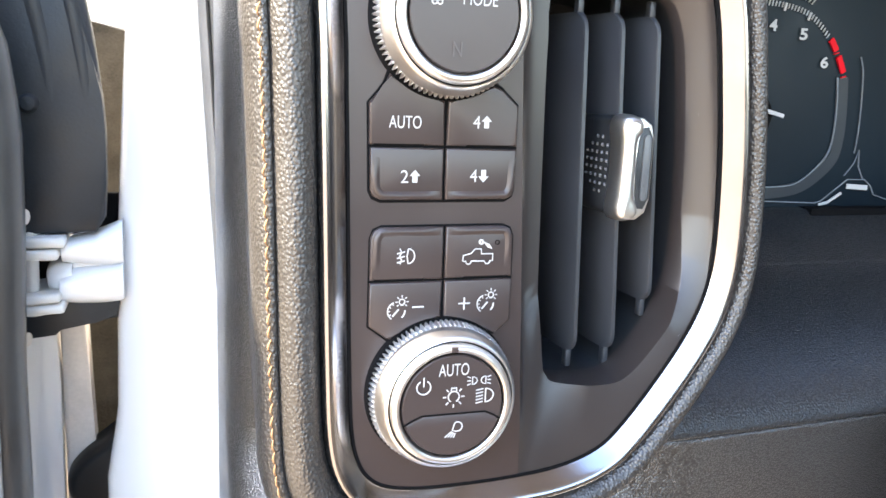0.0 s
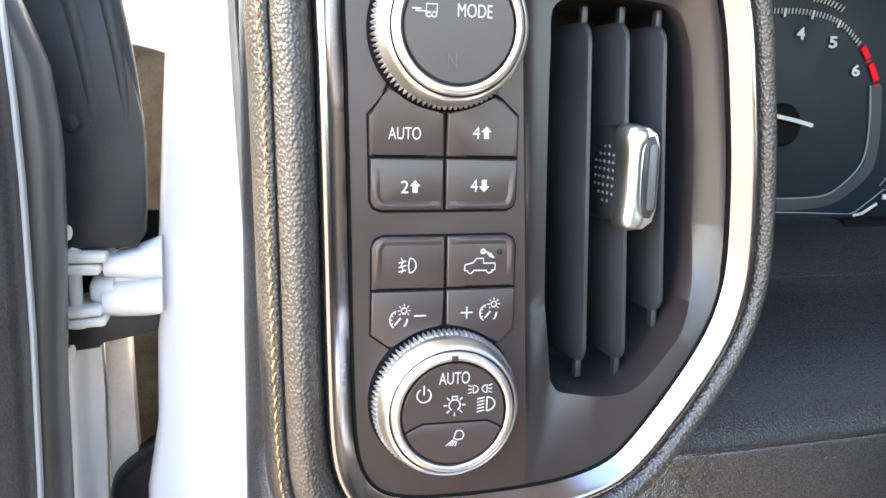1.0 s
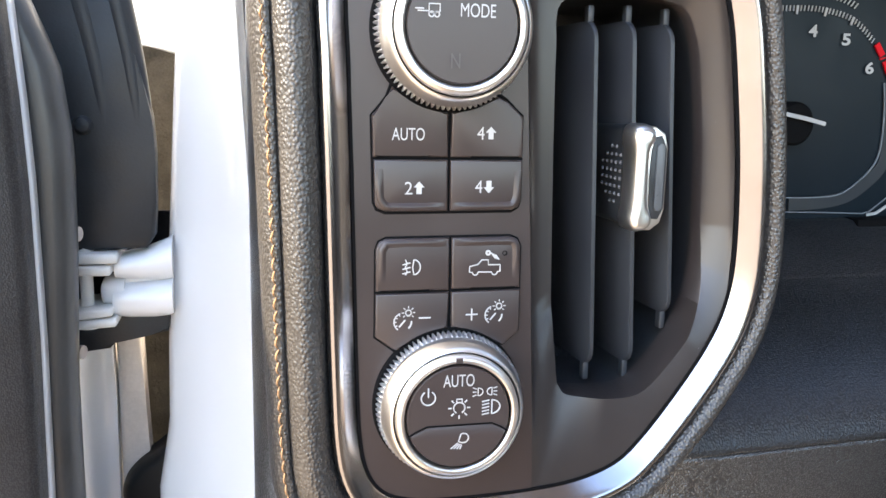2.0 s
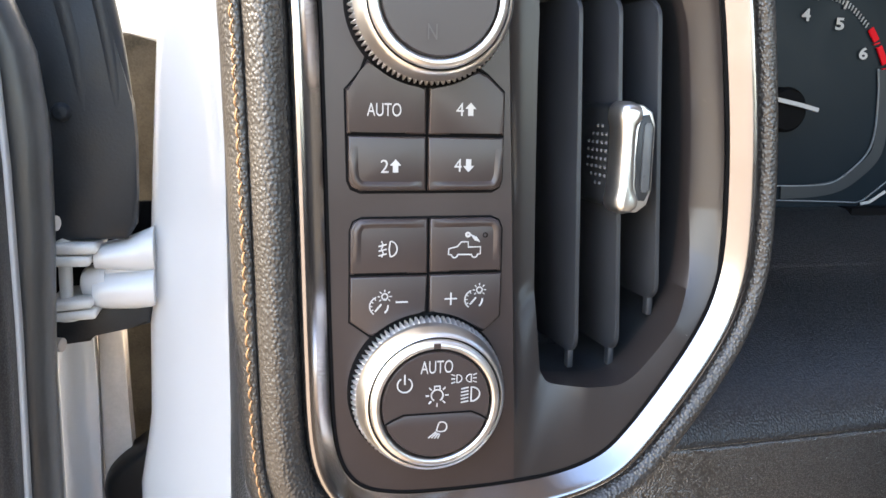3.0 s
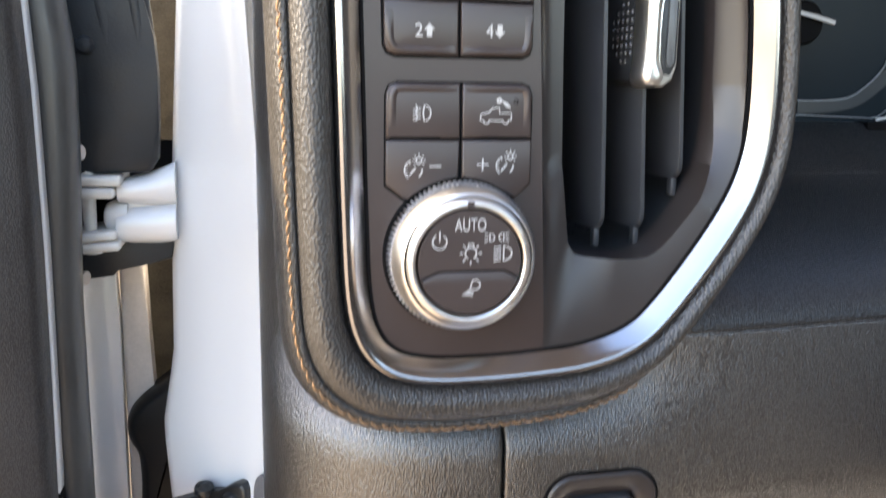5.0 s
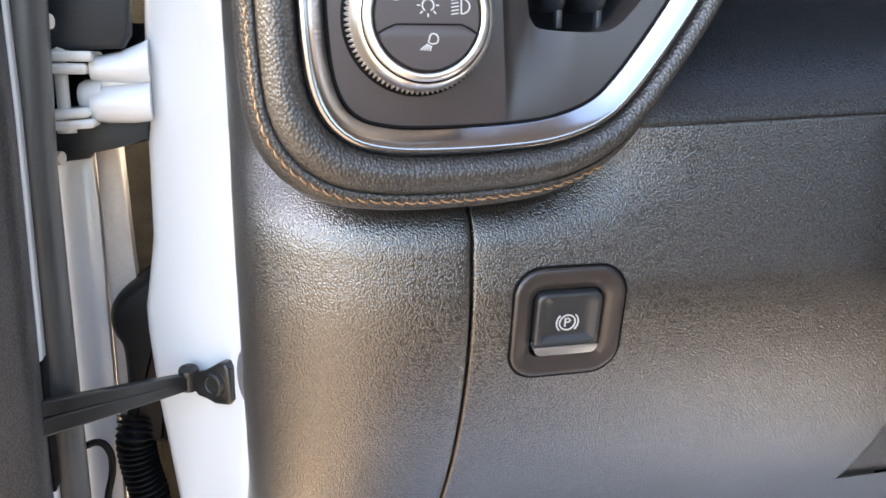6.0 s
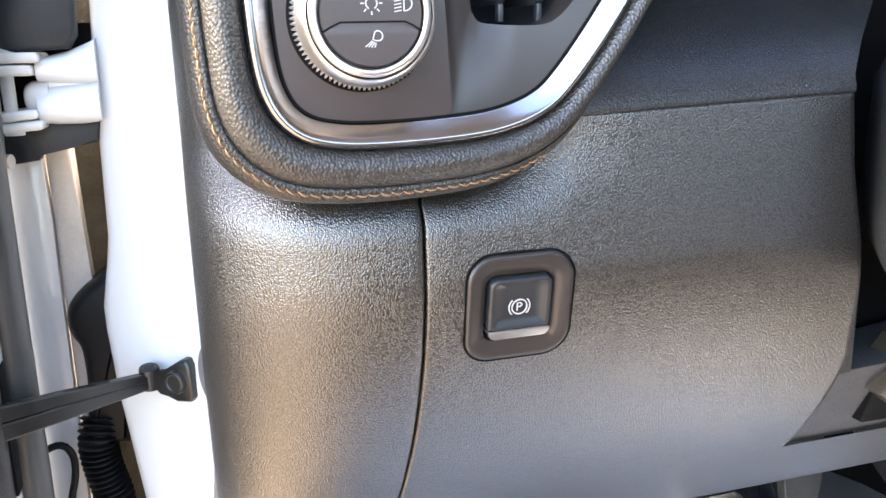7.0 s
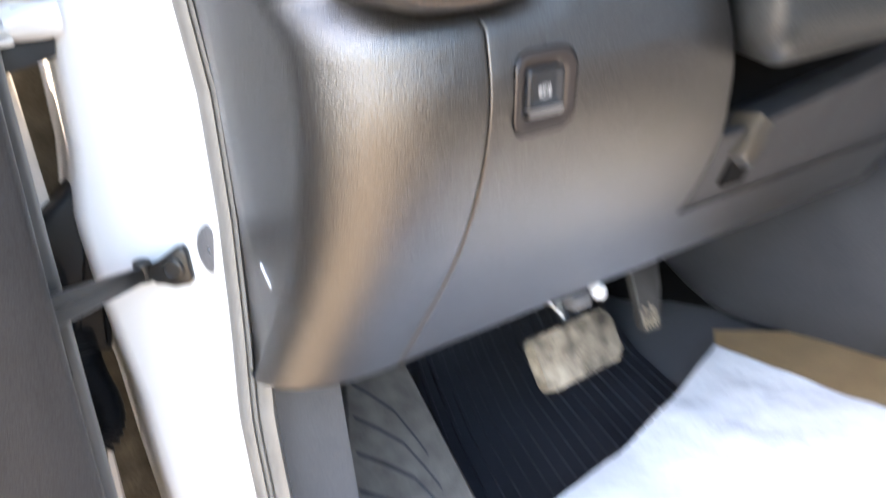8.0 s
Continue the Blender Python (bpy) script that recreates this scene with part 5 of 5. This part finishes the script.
boot = empty("wiring_boot", "black corrugated rubber wiring boot between door and pillar", "wiring boot", at=(-0.03, 0.58, 0.82))
out = catmull([(-0.0020, 1.0080), (-0.0180, 1.0060), (-0.0303, 0.9975), (-0.0420, 0.9890), (-0.0510, 0.9785), (-0.0535, 0.9675), (-0.0510, 0.9560), (-0.0468, 0.9480), (-0.0456, 0.9353), (-0.0455, 0.9200),
               (-0.0468, 0.9000), (-0.0505, 0.8800), (-0.0480, 0.8745), (-0.0260, 0.8690), (-0.0180, 0.8730), (-0.0120, 0.9170), (-0.0060, 0.9620)], 90)
on = outward(out)
bm = bmesh.new()
rw = skin(bm, [[(x, y, z) for x, z in out - on * d] for d, y in ((0.0, 0.622), (0.0, 0.602), (0.0006, 0.5980), (0.0022, 0.5945), (0.0046, 0.5925), (0.0068, 0.5918))])
bm.faces.new(rw[-1])
part("grommet", bm, M_RUBBER, boot, sharp=60)
part("bellows", tube([(-0.0405, 0.602, 0.8900), (-0.0425, 0.598, 0.8780), (-0.0430, 0.598, 0.8645), (-0.0405, 0.598, 0.8460), (-0.0368, 0.598, 0.8290), (-0.0362, 0.598, 0.8150), (-0.0400, 0.598, 0.8030), (-0.0490, 0.598, 0.7950), (-0.0660, 0.598, 0.7915)],
     lambda f: 0.0128 + 0.0020 * math.sin(f * 2 * math.pi * 27), 18, 324), M_RUBBER, boot, "ribbed rubber sleeve", sharp=80)
part("cable_loop", tube([(-0.0720, 0.566, 0.886), (-0.0660, 0.566, 0.888), (-0.0600, 0.566, 0.886), (-0.0560, 0.567, 0.876), (-0.0570, 0.568, 0.861), (-0.0610, 0.570, 0.846), (-0.0640, 0.572, 0.826), (-0.0690, 0.574, 0.810)], 0.0026, 10, 30), M_RUBBER, boot, "thin black cable loop")

# ---- the open door ----
door = empty("truck_door", "open white truck door with dark trim and black seal", "door", at=(-0.4, 0.5, 0.6))
DX = -0.0790
AJAR = 0.40  # the door stands open at less than a right angle
bm = box((-1.05, 0.482, 0.62), (DX, 0.606, 1.30), 0.004, 2)
for v in bm.verts:
    v.co.y += AJAR * min(0.0, v.co.x + 0.085)
part("shell", bm, M_PAINT, door)
bm = box((-0.600, 0.500, 1.30), (DX - 0.02, 0.590, 1.70), 0.004, 2)  # unseen block added to keep the sun off the end cap
for v in bm.verts:
    v.co.y += AJAR * min(0.0, v.co.x + 0.085)
part("window_corner", bm, M_PAINT, door)


def trim_x(z):
    return float(np.interp(z, [0.60, 0.91, 0.972, 1.046, 1.124, 1.206, 1.252, 1.42], [-0.0718, -0.0718, -0.0713, -0.0702, -0.0692, -0.0697, -0.0716, -0.083]))


bm = bmesh.new()
prof = [(-0.95, 0.442 - 0.92 * AJAR), (-0.03, 0.442), (-0.006, 0.446), (-0.0015, 0.450), (0.0, 0.456), (0.0, 0.464), (-0.004, 0.465)]
skin(bm, [[((trim_x(z) + dx), y, z) for dx, y in prof] for z in np.linspace(0.60, 1.42, 40)], closed=False)
part("trim_panel", bm, M_DOORTRIM, door, "dark grained plastic inner trim", sharp=50)
bm = bmesh.new()
skin(bm, [[((trim_x(z) + dx), y, z) for dx, y in ((-0.01, 0.4655), (-0.0010, 0.4655), (0.0004, 0.4670), (0.0004, 0.478), (-0.006, 0.483))] for z in np.linspace(0.60, 1.42, 40)], closed=False)
part("inner_flange", bm, M_PAINT, door, sharp=60)


def dseal_x(z):
    return float(np.interp(z, [0.60, 0.891, 0.992, 1.090, 1.170, 1.226, 1.269, 1.296, 1.42], [-0.0583, -0.0583, -0.0583, -0.0578, -0.0543, -0.0533, -0.0583, -0.0683, -0.123]))


bm = bmesh.new()
skin(bm, [[((dseal_x(z) + dx), y, z) for dx, y in ((-0.022, 0.4850), (-0.0100, 0.4830), (-0.0050, 0.4850), (-0.0015, 0.4900), (0.0, 0.4970), (-0.0012, 0.5050), (-0.0060, 0.5100), (-0.022, 0.5110))] for z in np.linspace(0.60, 1.56, 60)], closed=False)
part("seal", bm, M_SEAL, door, "black tubular rubber seal", sharp=80)
# black moulded cover above and round the hinge
bm = prism([(-0.090, 1.310), (-0.0330, 1.310), (-0.0312, 1.294), (-0.0262, 1.279), (-0.0206, 1.257), (-0.0172, 1.240), (-0.0160, 1.219), (-0.0166, 1.187), (-0.0180, 1.166), (-0.0232, 1.1578), (-0.090, 1.1556)], 0.5450, 0.5600, 0.003, 3)
part("hinge_cover", bm, M_FOAM, door, "black moulded foam cover", sharp=50)
for x0, x1, r in ((-0.0440, -0.0560, 0.0110), (-0.0250, -0.0350, 0.0085)):
    part("cover_rib", tube([(x0, 0.5470 + r, 1.205), (x0, 0.5454 + r, 1.225), (x0 + (x1 - x0) * 0.15, 0.5446 + r, 1.250), (x0 + (x1 - x0) * 0.5, 0.5442 + r, 1.280), (x1, 0.5440 + r, 1.309)], r, 24, 24), M_FOAM, door, sharp=80)
part("cover_stud", lathe(-0.0570, 1.2345, [(0.0001, 0.5405), (0.0038, 0.5410), (0.0055, 0.5430), (0.0060, 0.5455)], 24), M_FOAM, door, "round plastic stud")
part("lower_cover", prism([(-0.090, 1.113), (-0.0110, 1.113), (-0.0140, 1.0985), (-0.0268, 1.0957), (-0.0490, 1.0937), (-0.0507, 1.0880), (-0.090, 1.0835)], 0.5630, 0.5800, 0.002), M_FOAM, door)
# black plate stands in for the deep shade behind the hinge
part("hinge_recess", box((-0.078, 0.596, 1.100), (-0.006, 0.602, 1.175)), M_GAP, door)
part("end_plate", prism([(-0.105, 1.100), (-0.0570, 1.100), (-0.0556, 1.040), (-0.0560, 0.975), (-0.0570, 0.60), (-0.105, 0.60)], 0.6080, 0.625, 0.002), M_PAINT, door)
# the cream colour holds the shaded tone of the white door end
part("end_flange", prism([(-0.0550, 1.094), (-0.0376, 1.094), (-0.0360, 1.030), (-0.0345, 0.992), (-0.0370, 0.60), (-0.0550, 0.60)], 0.6110, 0.630, 0.004, 3), M_CREAM, door, "cream door end flange")
for x, y, z in ((-0.0600, 0.5180, 1.1725), (-0.0680, 0.5540, 1.0900)):
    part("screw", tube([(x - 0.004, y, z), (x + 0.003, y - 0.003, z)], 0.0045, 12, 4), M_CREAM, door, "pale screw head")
part("strap_slot", box((-0.0735, 0.4640, 0.905), (-0.0700, 0.4770, 0.985), 0.001), M_GAP, door)

hinge = empty("hinge", "white painted steel door hinge on the pillar", "", at=(0, 0, 0))
hinge.parent = door
hinge.location = Vector((-0.03, 0.56, 1.11)) - door.location


def casting(name, rows, mat, label=""):
    """A rounded casting along x: rows of (x, middle height, half height, half depth)."""
    bm = bmesh.new()
    rings = [[(x, 0.5600 - hy * math.copysign(abs(math.cos(a)) ** 0.8, math.cos(a)), zc + hz * math.copysign(abs(math.sin(a)) ** 0.8, math.sin(a))) for a in (2 * math.pi * k / 28 for k in range(28))] for x, zc, hz, hy in rows]
    vs = skin(bm, rings)
    bm.faces.new(vs[0][::-1])
    bm.faces.new(vs[-1])
    return part(name, bm, mat, hinge, label, sharp=60)


casting("knuckle", [(-0.0438, 1.1450, 0.0060, 0.014), (-0.0434, 1.1450, 0.0074, 0.0155), (-0.0350, 1.1455, 0.0088, 0.0160), (-0.0250, 1.1462, 0.0104, 0.0160), (-0.0170, 1.1475, 0.0124, 0.0155), (-0.0120, 1.1488, 0.0132, 0.0152), (-0.0085, 1.1500, 0.0140, 0.0150)], M_PAINT, "white painted upper knuckle")
casting("knuckle", [(-0.0457, 1.1225, 0.0088, 0.014), (-0.0450, 1.1227, 0.0104, 0.0160), (-0.0350, 1.1235, 0.0124, 0.0168), (-0.0200, 1.1238, 0.0130, 0.0168), (-0.0110, 1.1245, 0.0128, 0.0165), (-0.0088, 1.1255, 0.0126, 0.0165)], M_PAINT, "white painted lower knuckle")
casting("stop", [(-0.0530, 1.1285, 0.0050, 0.008), (-0.0518, 1.1285, 0.0080, 0.0115), (-0.0480, 1.1290, 0.0098, 0.0135), (-0.0380, 1.1290, 0.0100, 0.0140)], M_PAINT, "rounded white stop lug")
part("web", box((-0.0420, 0.552, 1.1180), (-0.0090, 0.590, 1.1500), 0.004, 3), M_PAINT, hinge)
for z0, z1, x1, tilt in ((1.1498, 1.1562, -0.0400, 0), (1.1424, 1.1490, -0.0440, 1), (1.1152, 1.1212, -0.0440, -5), (1.1088, 1.1146, -0.0420, -3)):
    part("plate", box((-0.0705, 0.536, z0), (x1, 0.585, z1), 0.0022, 3, (0, tilt, 0)), M_HINGE, hinge, "cream hinge plate")
for z0, z1 in ((1.1555, 1.1592), (1.1060, 1.1092)):
    part("bolt_head", tube([(-0.0605, 0.551, z0), (-0.0605, 0.551, z1)], 0.0058, 18, 4), M_HINGE, hinge)
part("pin", tube([(-0.0608, 0.551, 1.110), (-0.0608, 0.551, 1.153)], 0.0040, 16, 4), M_HINGE, hinge)

# ---- front wing seen through the gap ----
wing = empty("front_wing", "white front wing edge with brown inner liner", "wing", at=(-0.1, 0.7, 0.5))
part("liner", box((-0.30, 0.700, 0.40), (0.06, 0.712, 1.292), 0.004), M_LINER, wing, "brown fibrous wheel arch liner")
part("edge_panel", prism([(-0.20, 1.50), (-0.20, 1.300), (-0.03, 1.288), (0.01, 1.278), (0.05, 1.278), (0.05, 1.50)], 0.640, 0.66, 0.003), M_PAINT, wing)
part("edge_bolt", lathe(-0.0160, 1.3000, [(0.0001, 0.634), (0.0050, 0.634), (0.0060, 0.637), (0.0085, 0.638), (0.0085, 0.641)], 20), M_PAINT, wing)

M_SEATBACK = material("dark brown cloth", (0.048, 0.042, 0.038), 0.9, vary=0.2, vary_scale=12, spec=0.2)

# ---- unseen slabs that close the cab and shape its light, and the ground ----
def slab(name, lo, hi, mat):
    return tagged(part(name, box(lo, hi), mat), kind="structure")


slab("roof", (0.19, -1.5, 1.86), (1.75, 0.10, 1.90), M_HEADLINER)
# unseen stand-in for the seats, toned for what the dash reflects
slab("wall_back", (0.04, -0.62, 0.5), (1.75, -0.58, 1.25), M_SEATBACK)
# unseen seat block, added so the upper knee panel reflects dark
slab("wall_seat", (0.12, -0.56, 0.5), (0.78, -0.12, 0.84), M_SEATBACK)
# unseen, carried up to the roof to darken the vent's hollow
slab("wall_far", (1.72, -1.5, 0.5), (1.76, 1.0, 1.86), M_CABIN)
slab("dash_top", (0.05, 0.262, 1.335), (1.72, 0.98, 1.350), M_CABIN)
# hidden slab added to stop a sun streak on the upper panel
slab("dash_end", (0.060, 0.29, 1.12), (0.068, 0.46, 1.334), M_CABIN)
slab("dash_body", (0.345, 0.42, 1.20), (1.72, 0.44, 1.335), M_CABIN)
# hidden filler added to keep the sun from leaking into the footwell
slab("dash_core", (0.075, 0.47, 0.895), (1.72, 0.90, 1.335), M_CARPET)
slab("bonnet", (-0.10, 0.98, 1.28), (1.8, 2.4, 1.34), M_PAINT)
# unseen wing side, drawn back to shade the liner and door flange
slab("wing_outer", (-0.14, 0.636, 0.55), (-0.104, 2.4, 1.276), M_PAINT)
bm = bmesh.new()
bmesh.ops.create_grid(bm, x_segments=8, y_segments=8, size=400)
tagged(part("ground", bm, M_GROUND), kind="structure")
